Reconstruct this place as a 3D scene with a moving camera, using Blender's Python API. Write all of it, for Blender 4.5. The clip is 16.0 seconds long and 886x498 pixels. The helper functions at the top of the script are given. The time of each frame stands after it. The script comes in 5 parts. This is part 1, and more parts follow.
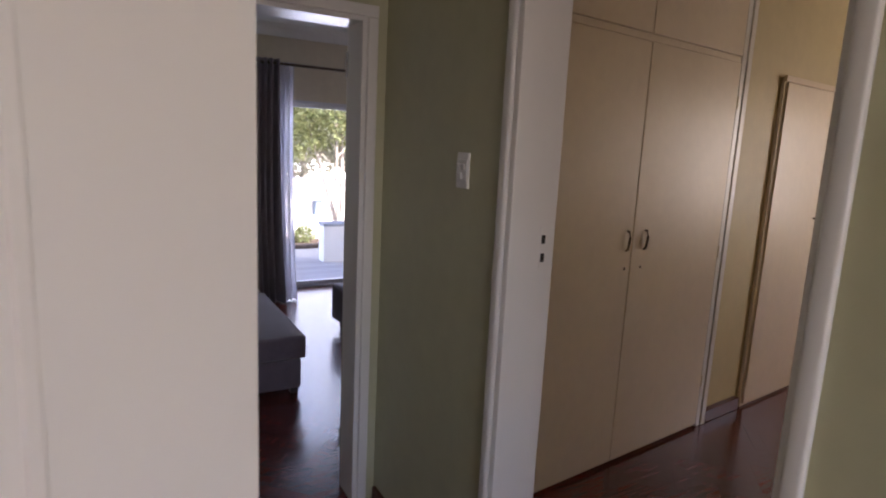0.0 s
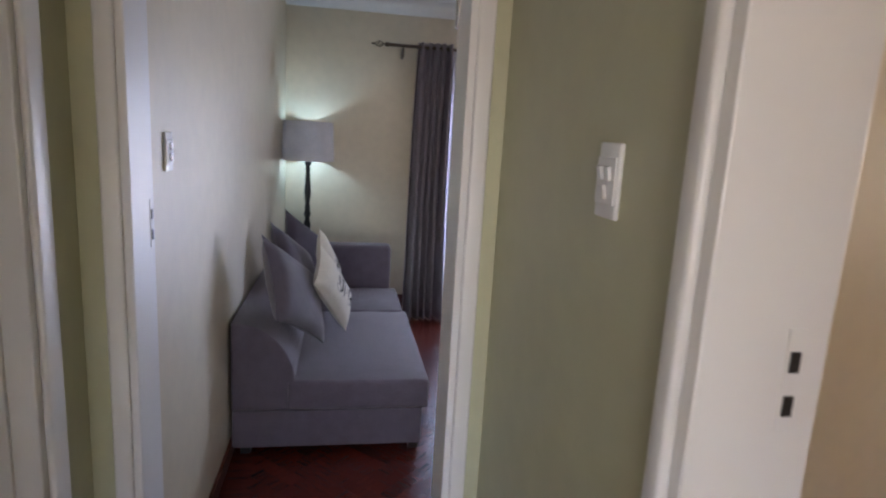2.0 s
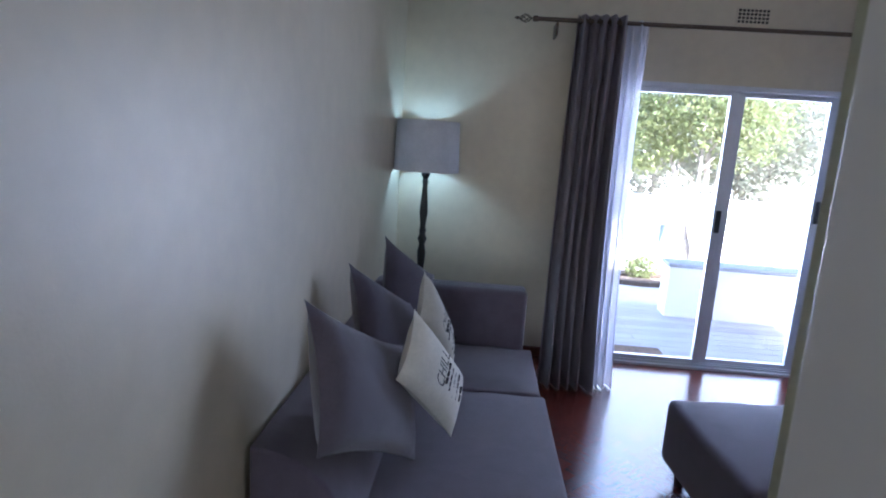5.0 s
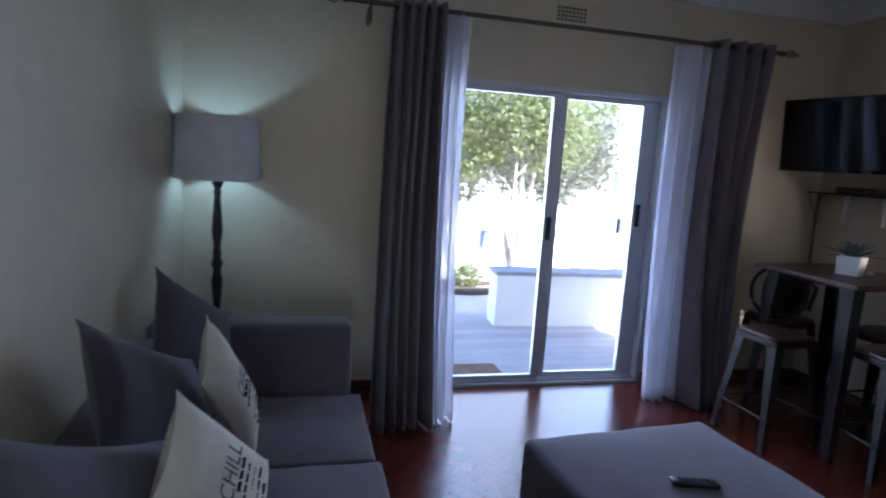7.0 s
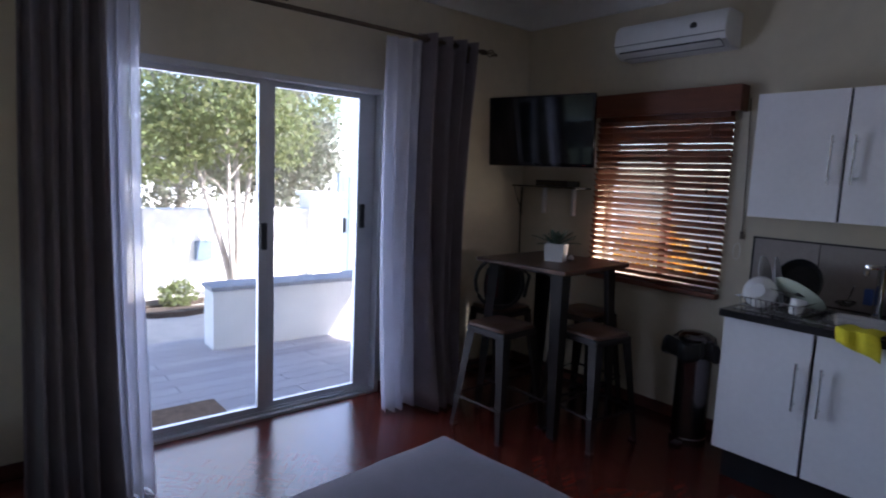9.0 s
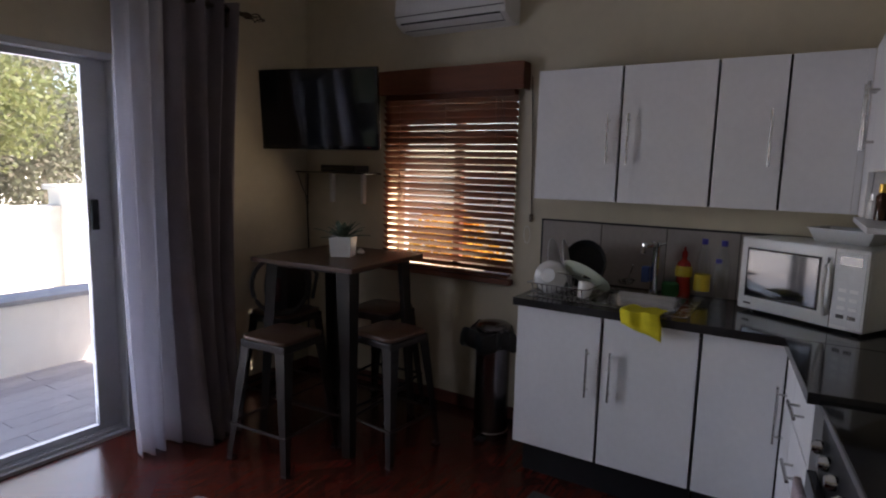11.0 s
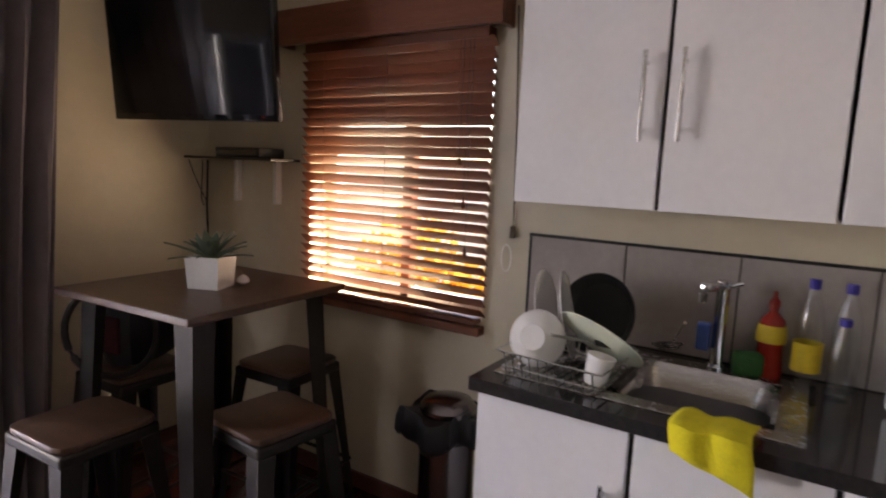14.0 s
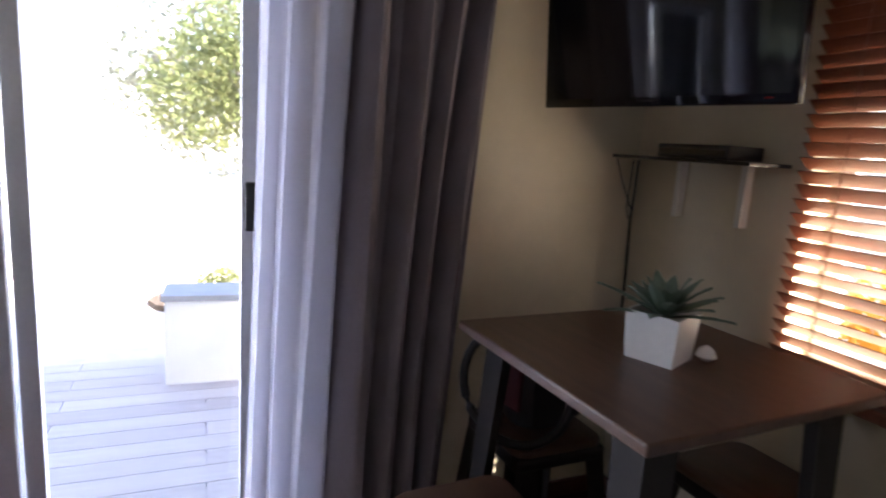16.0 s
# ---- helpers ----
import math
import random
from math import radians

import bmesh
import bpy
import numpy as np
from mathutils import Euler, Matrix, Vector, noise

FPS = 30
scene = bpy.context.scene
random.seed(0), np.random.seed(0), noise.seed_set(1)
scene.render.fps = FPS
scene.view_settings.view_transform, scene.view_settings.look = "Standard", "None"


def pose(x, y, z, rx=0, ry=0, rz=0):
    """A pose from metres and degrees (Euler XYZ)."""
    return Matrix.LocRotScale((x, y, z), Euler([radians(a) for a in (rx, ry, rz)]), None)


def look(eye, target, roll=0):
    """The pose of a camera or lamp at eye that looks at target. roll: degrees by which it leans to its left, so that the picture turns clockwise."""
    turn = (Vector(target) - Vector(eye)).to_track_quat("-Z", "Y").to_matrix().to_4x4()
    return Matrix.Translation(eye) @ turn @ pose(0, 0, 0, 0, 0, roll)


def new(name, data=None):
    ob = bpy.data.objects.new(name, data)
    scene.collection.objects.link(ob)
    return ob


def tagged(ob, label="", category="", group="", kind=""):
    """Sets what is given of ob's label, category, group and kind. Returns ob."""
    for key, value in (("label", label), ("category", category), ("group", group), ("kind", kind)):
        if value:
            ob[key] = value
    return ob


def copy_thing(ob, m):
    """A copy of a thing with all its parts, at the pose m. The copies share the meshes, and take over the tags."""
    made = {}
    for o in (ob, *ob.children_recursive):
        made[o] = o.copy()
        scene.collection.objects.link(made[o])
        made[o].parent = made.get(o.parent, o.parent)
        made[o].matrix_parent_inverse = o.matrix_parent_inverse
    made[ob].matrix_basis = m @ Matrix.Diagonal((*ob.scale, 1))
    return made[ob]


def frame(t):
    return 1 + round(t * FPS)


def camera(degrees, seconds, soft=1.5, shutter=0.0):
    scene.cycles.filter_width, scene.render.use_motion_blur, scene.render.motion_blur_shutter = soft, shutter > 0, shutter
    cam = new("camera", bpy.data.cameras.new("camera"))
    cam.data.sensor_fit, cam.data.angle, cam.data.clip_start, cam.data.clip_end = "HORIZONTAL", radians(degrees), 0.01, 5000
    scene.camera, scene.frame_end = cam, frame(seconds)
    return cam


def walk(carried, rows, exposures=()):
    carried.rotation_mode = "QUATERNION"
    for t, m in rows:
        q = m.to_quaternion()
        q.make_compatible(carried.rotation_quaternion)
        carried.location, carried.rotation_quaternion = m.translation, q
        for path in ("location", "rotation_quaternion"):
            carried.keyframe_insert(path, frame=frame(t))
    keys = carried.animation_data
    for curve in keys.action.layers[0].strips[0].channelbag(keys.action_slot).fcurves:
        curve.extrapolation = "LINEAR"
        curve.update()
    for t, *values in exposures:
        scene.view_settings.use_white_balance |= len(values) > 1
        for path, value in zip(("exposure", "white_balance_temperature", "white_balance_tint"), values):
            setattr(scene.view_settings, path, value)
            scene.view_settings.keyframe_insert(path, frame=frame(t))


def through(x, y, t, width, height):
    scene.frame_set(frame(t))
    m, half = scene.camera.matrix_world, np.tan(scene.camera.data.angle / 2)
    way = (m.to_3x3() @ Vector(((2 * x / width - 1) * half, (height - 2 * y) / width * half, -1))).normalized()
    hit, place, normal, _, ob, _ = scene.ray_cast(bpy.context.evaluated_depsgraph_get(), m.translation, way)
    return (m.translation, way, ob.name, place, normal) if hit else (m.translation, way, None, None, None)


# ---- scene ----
cam = camera(74.3, 16.0, soft=2.0, shutter=0.3)
PATH = [
    (0, (0.524, 0.319, 1.617), (1.506, 2.028, 1.279), 2.8),
    (0.5, (0.695, 0.49, 1.629), (1.669, 2.202, 1.284), 2.7),
    (1, (0.885, 0.664, 1.616), (1.756, 2.43, 1.267), 2.8),
    (1.5, (1.017, 0.859, 1.59), (1.63, 2.729, 1.232), 3.1),
    (2, (1.121, 1.105, 1.599), (1.464, 3.04, 1.229), 3.3),
    (2.5, (1.208, 1.35, 1.593), (1.331, 3.311, 1.219), 3.7),
    (3, (1.234, 1.576, 1.584), (1.173, 3.538, 1.2), 4.0),
    (3.5, (1.227, 1.81, 1.589), (1.067, 3.765, 1.201), 3.6),
    (6, (1.204, 2.711, 1.533), (1.242, 4.681, 1.194), 4.0),
    (6.5, (1.232, 2.853, 1.521), (1.449, 4.815, 1.2), 3.9),
    (7, (1.258, 3.0, 1.517), (1.736, 4.919, 1.221), 3.6),
    (7.5, (1.289, 3.124, 1.513), (2.031, 4.96, 1.233), 3.3),
    (8, (1.385, 3.221, 1.505), (2.309, 4.975, 1.239), 3.0),
    (8.5, (1.45, 3.311, 1.504), (2.548, 4.963, 1.247), 2.8),
    (9, (1.502, 3.387, 1.507), (2.782, 4.904, 1.26), 2.5),
    (9.5, (1.58, 3.427, 1.501), (3.026, 4.788, 1.26), 2.0),
    (10, (1.665, 3.468, 1.503), (3.227, 4.695, 1.262), 1.8),
    (10.2, (1.711, 3.499, 1.517), (3.306, 4.679, 1.266), 1.7),
    (12.5, (2.517, 3.609, 1.455), (4.273, 4.532, 1.206), 1.7),
    (13, (2.736, 3.716, 1.448), (4.498, 4.63, 1.201), 1.9),
    (13.5, (2.95, 3.833, 1.445), (4.701, 4.766, 1.188), 2.1),
    (14, (3.144, 3.967, 1.45), (4.82, 5.026, 1.182), 2.5),
    (14.5, (3.275, 4.126, 1.458), (4.788, 5.402, 1.172), 3.0),
    (15, (3.353, 4.319, 1.459), (4.675, 5.787, 1.151), 3.6),
    (15.5, (3.417, 4.53, 1.476), (4.472, 6.194, 1.133), 3.4),
    (16, (3.451, 4.735, 1.459), (4.205, 6.554, 1.108), 3.8),
]
EXPOSURES = [(0, 2.5, 6200, 28), (1.5, 3.3, 6100, 24), (2.5, 3.72, 6000, 22), (3.5, 3.65, 5500, 22), (6, 2.88, 5300, 16), (7, 2.55, 5300, 16),
             (8.5, 2.25, 5600, 20), (10, 1.6, 6000, 18), (12.5, 2.75, 7900, 26), (14, 3.2, 7900, 26), (15, 3.58, 7300, 26), (15.5, 3.5, 6900, 23), (16, 3.2, 6500, 20)]
walk(cam, [(t, look(eye, target, roll)) for t, eye, target, roll in PATH], EXPOSURES)

# ---- light ----
SUN_DIR = Vector((0.45, -0.62, 0.64)).normalized()
world = bpy.data.worlds.new("sky")
scene.world = world
world.use_nodes = True
wn, wl = world.node_tree.nodes, world.node_tree.links
sky = wn.new("ShaderNodeTexSky")
sky.sky_type, sky.sun_disc = "NISHITA", False
sky.sun_elevation = math.asin(SUN_DIR.z)
sky.sun_rotation = math.atan2(SUN_DIR.x, SUN_DIR.y)
wl.new(sky.outputs[0], wn["Background"].inputs[0])
wn["Background"].inputs[1].default_value = 0.15


def lamp(name, kind, m, energy, color, **props):
    data = bpy.data.lights.new(name, kind)
    data.energy, data.color = energy, color
    ob = new(name, data)
    ob.matrix_world = m
    return ob, data


sun, sun_data = lamp("sun", "SUN", look(SUN_DIR * 30, (0, 0, 0)), 5.0, (1.0, 0.95, 0.86))
sun_data.angle = radians(0.6)
# daylight that comes in by the sliding door
door_sky, d = lamp("sky_door", "AREA", look((2.9, 6.86, 1.05), (2.9, 3.0, 0.75)), 8.0, (0.70, 0.80, 1.0))
d.shape, d.size, d.size_y = "RECTANGLE", 1.5, 1.95
# fill lamps in added, unseen windows: behind the start and at the passage end
back_fill, d = lamp("sky_back_window", "AREA", look((0.6, -2.32, 1.5), (0.9, 3.0, 1.2)), 3.0, (1.0, 0.96, 0.92))
d.shape, d.size, d.size_y = "RECTANGLE", 1.4, 1.3
hall_fill, d = lamp("sky_passage_window", "AREA", look((6.75, 1.2, 1.6), (3.0, 1.9, 1.2)), 2.9, (1.0, 0.84, 0.62))
d.shape, d.size, d.size_y = "RECTANGLE", 0.8, 1.2
# warm fill lamp added low in the kitchen window, for the sunlit yard's glow
yard_fill, d = lamp("sky_kitchen_window", "AREA", look((5.17, 5.70, 1.16), (3.0, 5.9, 1.1)), 1.35, (1.0, 0.86, 0.62))
d.shape, d.size, d.size_y = "RECTANGLE", 0.40, 0.50
bulb, d = lamp("bulb", "POINT", pose(0.815, 6.42, 1.50), 0.64, (0.52, 0.84, 1.0))
d.shadow_soft_size = 0.03


# ---- materials ----
def material(name, color, rough=0.6, metal=0.0, vary=0.12, scale=6.0, bump=0.0, bump_scale=60.0, spec=0.5, random_v=0.0,
             stretch=(1, 1, 1), color2=None, coat=0.0, sheen=0.0, trans=0.0):
    m = bpy.data.materials.new(name)
    m.use_nodes = True
    n, l = m.node_tree.nodes, m.node_tree.links
    b = n["Principled BSDF"]
    b.inputs["Roughness"].default_value = rough
    b.inputs["Metallic"].default_value = metal
    b.inputs["Specular IOR Level"].default_value = spec
    b.inputs["Coat Weight"].default_value = coat
    b.inputs["Sheen Weight"].default_value = sheen
    b.inputs["Transmission Weight"].default_value = trans
    co = n.new("ShaderNodeTexCoord")
    mp = n.new("ShaderNodeMapping")
    mp.inputs["Scale"].default_value = stretch
    l.new(co.outputs["Object"], mp.inputs[0])
    big = n.new("ShaderNodeTexNoise")
    big.inputs["Scale"].default_value, big.inputs["Detail"].default_value = scale, 4
    l.new(mp.outputs[0], big.inputs["Vector"])
    fine = n.new("ShaderNodeTexNoise")
    fine.inputs["Scale"].default_value, fine.inputs["Detail"].default_value = scale * 9, 3
    l.new(mp.outputs[0], fine.inputs["Vector"])
    mixf = n.new("ShaderNodeMath")
    mixf.operation = "MULTIPLY_ADD"
    l.new(fine.outputs[0], mixf.inputs[0])
    mixf.inputs[1].default_value = 0.4
    sc = n.new("ShaderNodeMath")
    sc.operation = "MULTIPLY"
    l.new(big.outputs[0], sc.inputs[0])
    sc.inputs[1].default_value = 0.6
    l.new(sc.outputs[0], mixf.inputs[2])
    ramp = n.new("ShaderNodeValToRGB")
    c2 = color2 or tuple(c * (1 - 2 * vary) for c in color)
    c1 = color if color2 else tuple(min(1, c * (1 + vary)) for c in color)
    ramp.color_ramp.elements[0].position, ramp.color_ramp.elements[1].position = 0.32, 0.68
    ramp.color_ramp.elements[0].color, ramp.color_ramp.elements[1].color = (*c2, 1), (*c1, 1)
    l.new(mixf.outputs[0], ramp.inputs[0])
    out = ramp.outputs[0]
    if random_v:
        info = n.new("ShaderNodeObjectInfo")
        geo = n.new("ShaderNodeNewGeometry")
        add = n.new("ShaderNodeMath")
        add.operation = "ADD"
        l.new(info.outputs["Random"], add.inputs[0])
        l.new(geo.outputs["Random Per Island"], add.inputs[1])
        fr = n.new("ShaderNodeMath")
        fr.operation = "FRACT"
        l.new(add.outputs[0], fr.inputs[0])
        mr = n.new("ShaderNodeMapRange")
        mr.inputs["To Min"].default_value, mr.inputs["To Max"].default_value = 1 - random_v, 1 + random_v
        l.new(fr.outputs[0], mr.inputs["Value"])
        hsv = n.new("ShaderNodeHueSaturation")
        l.new(mr.outputs[0], hsv.inputs["Value"])
        l.new(out, hsv.inputs["Color"])
        out = hsv.outputs[0]
    l.new(out, b.inputs["Base Color"])
    rr = n.new("ShaderNodeMapRange")
    rr.inputs["To Min"].default_value, rr.inputs["To Max"].default_value = max(0.02, rough - min(0.025, vary * 0.2)), min(1, rough + min(0.025, vary * 0.2))
    l.new(fine.outputs[0], rr.inputs["Value"])
    l.new(rr.outputs[0], b.inputs["Roughness"])
    if bump:
        bn = n.new("ShaderNodeTexNoise")
        bn.inputs["Scale"].default_value, bn.inputs["Detail"].default_value = bump_scale, 3
        l.new(mp.outputs[0], bn.inputs["Vector"])
        bp = n.new("ShaderNodeBump")
        bp.inputs["Strength"].default_value, bp.inputs["Distance"].default_value = bump, 0.004
        l.new(bn.outputs[0], bp.inputs["Height"])
        l.new(bp.outputs[0], b.inputs["Normal"])
    return m


def glass_material(name, tint=(1, 1, 1), rough=0.0, gloss=None):
    m = bpy.data.materials.new(name)
    m.use_nodes = True
    n, l = m.node_tree.nodes, m.node_tree.links
    n.clear()
    o = n.new("ShaderNodeOutputMaterial")
    t = n.new("ShaderNodeBsdfTransparent")
    t.inputs[0].default_value = (*tint, 1)
    g = n.new("ShaderNodeBsdfGlossy")
    g.inputs["Roughness"].default_value = rough
    f = n.new("ShaderNodeFresnel")
    f.inputs[0].default_value = 1.45
    x = n.new("ShaderNodeMixShader")
    if gloss is None:
        l.new(f.outputs[0], x.inputs[0])
    else:
        x.inputs[0].default_value = gloss
    l.new(t.outputs[0], x.inputs[1])
    l.new(g.outputs[0], x.inputs[2])
    l.new(x.outputs[0], o.inputs[0])
    return m


def cloth_material(name, color, through, rough=0.9, weave=220.0, clear=0.0):
    """A thin cloth that lets some light through."""
    m = material(name, color, rough, vary=0.08, scale=9, bump=0.25, bump_scale=weave, sheen=0.2)
    n, l = m.node_tree.nodes, m.node_tree.links
    b, o = n["Principled BSDF"], n["Material Output"]
    t = n.new("ShaderNodeBsdfTranslucent")
    t.inputs[0].default_value = (*color, 1)
    x = n.new("ShaderNodeMixShader")
    x.inputs[0].default_value = through
    l.new(b.outputs[0], x.inputs[1])
    l.new(t.outputs[0], x.inputs[2])
    l.new(x.outputs[0], o.inputs[0])
    if clear:
        c, y = n.new("ShaderNodeBsdfTransparent"), n.new("ShaderNodeMixShader")
        y.inputs[0].default_value = clear
        l.new(x.outputs[0], y.inputs[1])
        l.new(c.outputs[0], y.inputs[2])
        l.new(y.outputs[0], o.inputs[0])
    return m


def leaf_material(name, color, dark, random_v):
    """A leaf that lets part of the sunlight through."""
    m = material(name, color, 0.55, scale=3, color2=dark, random_v=random_v)
    n, l = m.node_tree.nodes, m.node_tree.links
    b, o = n["Principled BSDF"], n["Material Output"]
    t = n.new("ShaderNodeBsdfTranslucent")
    t.inputs[0].default_value = (min(1, color[0] * 2.2), min(1, color[1] * 1.8), color[2] * 2.4, 1)
    x = n.new("ShaderNodeMixShader")
    x.inputs[0].default_value = 0.45
    l.new(b.outputs[0], x.inputs[1])
    l.new(t.outputs[0], x.inputs[2])
    l.new(x.outputs[0], o.inputs[0])
    return m


WALL = material("cream_wall_paint", (0.62, 0.545, 0.40), 0.42, vary=0.05, scale=1.3, bump=0.12, bump_scale=120)
LOBBY = material("pale_green_wall_paint", (0.50, 0.49, 0.32), 0.42, vary=0.05, scale=1.3, bump=0.12, bump_scale=120)
PASSAGE = material("yellow_wall_paint", (0.58, 0.49, 0.27), 0.5, vary=0.05, scale=1.3, bump=0.12, bump_scale=120)
CEIL = material("white_ceiling_paint", (0.78, 0.78, 0.76), 0.7, vary=0.03, scale=2)
WHITE = material("white_gloss_paint", (0.74, 0.72, 0.69), 0.33, vary=0.008, scale=1.2)
CLOSET = material("ivory_closet_paint", (0.72, 0.62, 0.47), 0.38, vary=0.03, scale=2.2)
OUT_WHITE = material("white_outdoor_plaster", (0.80, 0.79, 0.75), 0.8, vary=0.06, scale=2.5, bump=0.4, bump_scale=45)
PARQUET = material("red_mahogany_parquet", (0.115, 0.020, 0.011), 0.23, scale=5, stretch=(1, 9, 1), color2=(0.060, 0.012, 0.008),
                   random_v=0.18, bump=0.10, bump_scale=25, coat=0.15)
PARQUET_DARK = material("dark_floor_joint", (0.012, 0.004, 0.003), 0.7)
SKIRT = material("dark_red_skirting", (0.10, 0.030, 0.018), 0.35, scale=6, stretch=(1, 1, 8))
SOFA = material("grey_woven_fabric", (0.120, 0.096, 0.122), 0.92, vary=0.10, scale=14, bump=0.5, bump_scale=420, sheen=0.35)
CUSHION = material("mauve_grey_cotton", (0.098, 0.082, 0.105), 0.95, vary=0.10, scale=12, bump=0.4, bump_scale=380, sheen=0.3)
PRINT = material("off_white_cotton", (0.70, 0.66, 0.57), 0.95, vary=0.06, scale=10, bump=0.35, bump_scale=300)
INK = material("black_print", (0.03, 0.03, 0.035), 0.9)
BLACK = material("black_turned_wood", (0.018, 0.016, 0.016), 0.35, vary=0.2, scale=9)
SHADE = cloth_material("linen_lampshade", (0.62, 0.58, 0.58), 0.18)
CURTAIN = cloth_material("grey_taupe_curtain", (0.25, 0.208, 0.222), 0.20)
SHEER = cloth_material("white_sheer_voile", (0.84, 0.84, 0.90), 0.62, clear=0.38)
BRONZE = material("bronze_metal", (0.13, 0.10, 0.075), 0.38, 0.85, vary=0.15, scale=20)
ALU = material("white_aluminium", (0.62, 0.63, 0.66), 0.35, 0.25, vary=0.05, scale=8)
BINSTEEL = material("dark_polished_steel", (0.22, 0.20, 0.20), 0.20, 1.0, vary=0.04, scale=2, stretch=(1, 1, 0.2))
STEEL = material("brushed_steel", (0.55, 0.54, 0.53), 0.27, 1.0, vary=0.08, scale=5, stretch=(1, 1, 14))
CHROME = material("chrome", (0.75, 0.75, 0.76), 0.08, 1.0, vary=0.03)
PLASTIC_W = material("white_plastic", (0.78, 0.77, 0.75), 0.32, vary=0.03, scale=8)
# black plastic parts; also the shade in and under the kitchen units
PLASTIC_SHADE_B = material("black_plastic_and_shade", (0.014, 0.014, 0.016), 0.35, vary=0.15, scale=9)
SCREEN = material("black_glossy_screen", (0.006, 0.006, 0.008), 0.06, spec=0.6)
GLASS = glass_material("clear_glass")
BOTTLE = glass_material("clear_bottle_plastic", (0.95, 0.96, 0.96), 0.05, 0.10)
UNIT = material("white_melamine", (0.76, 0.75, 0.76), 0.33, vary=0.03, scale=4, bump=0.05, bump_scale=90)
GRANITE = material("dark_granite_worktop", (0.030, 0.027, 0.027), 0.09, vary=0.18, scale=60, spec=0.6)
TILE = material("beige_tile", (0.40, 0.35, 0.32), 0.25, vary=0.06, scale=5, random_v=0.05)
GROUT = material("dark_grout", (0.08, 0.07, 0.06), 0.9)
CHERRY = material("cherry_wood_blind", (0.21, 0.072, 0.036), 0.32, scale=5, stretch=(6, 0.6, 6), color2=(0.135, 0.042, 0.022), random_v=0.12)
DKWOOD = material("dark_brown_table_wood", (0.115, 0.060, 0.036), 0.36, scale=4, stretch=(9, 0.8, 1), color2=(0.060, 0.030, 0.019), bump=0.15)
GUN = material("gunmetal_painted_steel", (0.028, 0.022, 0.019), 0.42, 0.5, vary=0.15, scale=12)
YELLOW = material("yellow_cloth", (0.72, 0.62, 0.02), 0.9, vary=0.10, scale=18, bump=0.6, bump_scale=200)
BAG = material("black_plastic_bag", (0.012, 0.012, 0.013), 0.30, vary=0.2, bump=0.8, bump_scale=18)
MAT = material("dark_grey_kitchen_mat", (0.055, 0.058, 0.058), 0.95, scale=24, color2=(0.016, 0.016, 0.017), bump=0.8, bump_scale=180)
COIR = material("brown_coir_mat", (0.16, 0.10, 0.06), 1.0, vary=0.25, scale=30, bump=1.0, bump_scale=200)
DECK = material("grey_deck_boards", (0.42, 0.39, 0.39), 0.6, scale=4, stretch=(0.6, 9, 1), color2=(0.31, 0.285, 0.285), random_v=0.10, bump=0.2)
COPING = material("grey_coping", (0.30, 0.31, 0.33), 0.7, vary=0.1, scale=10)
PAVE = material("pale_gravel_ground", (0.50, 0.46, 0.40), 0.95, vary=0.12, scale=9, bump=0.7, bump_scale=60)
LEAF = leaf_material("green_leaves", (0.15, 0.185, 0.065), (0.08, 0.105, 0.035), 0.35)
# yellow that stands for the sunlit glow behind the blind
LEAF_GLOW = leaf_material("yellow_glow_leaves", (0.42, 0.26, 0.03), (0.24, 0.15, 0.02), 0.3)
LEAF_GREY = leaf_material("grey_green_leaves", (0.16, 0.18, 0.11), (0.085, 0.10, 0.06), 0.3)
SUCCULENT = material("pale_green_succulent", (0.16, 0.21, 0.15), 0.6, scale=20, color2=(0.085, 0.125, 0.085))
BARK = material("pale_bark", (0.42, 0.37, 0.31), 0.9, vary=0.25, scale=12, bump=0.6, bump_scale=60)
SOIL = material("dark_soil", (0.07, 0.05, 0.035), 1.0, vary=0.3, scale=20, bump=1.0)
GATE = material("blue_grey_gate_paint", (0.16, 0.21, 0.28), 0.5, vary=0.08, scale=4)
ROOF = material("brown_roof_tiles", (0.22, 0.13, 0.10), 0.85, vary=0.2, scale=9)
RED = material("red_liquid", (0.35, 0.02, 0.012), 0.2)
LABEL_Y = material("yellow_label", (0.70, 0.50, 0.03), 0.4)
BLUE = material("blue_cap", (0.04, 0.03, 0.30), 0.4)
GREEN = material("green_sponge", (0.03, 0.14, 0.04), 0.95, bump=0.8, bump_scale=150)
BLUEP = material("blue_sponge_holder", (0.05, 0.10, 0.30), 0.5)
AMBER = material("dark_amber_bottle", (0.05, 0.018, 0.008), 0.15)
GOLD = material("gold_cap", (0.55, 0.36, 0.08), 0.3, 0.9)
TOWEL = material("pink_striped_tea_towel", (0.50, 0.40, 0.42), 0.95, vary=0.2, scale=25, stretch=(8, 1, 1), bump=0.5, bump_scale=200)
CERAMIC = material("white_ceramic", (0.80, 0.79, 0.77), 0.12, vary=0.02)
TUB = material("frosted_plastic_tub", (0.62, 0.62, 0.62), 0.4, vary=0.05)
OPAL = material("pale_green_plate", (0.60, 0.64, 0.50), 0.2, vary=0.03)
DKRED = material("dark_red_fabric", (0.08, 0.012, 0.018), 0.9, vary=0.15, scale=20)


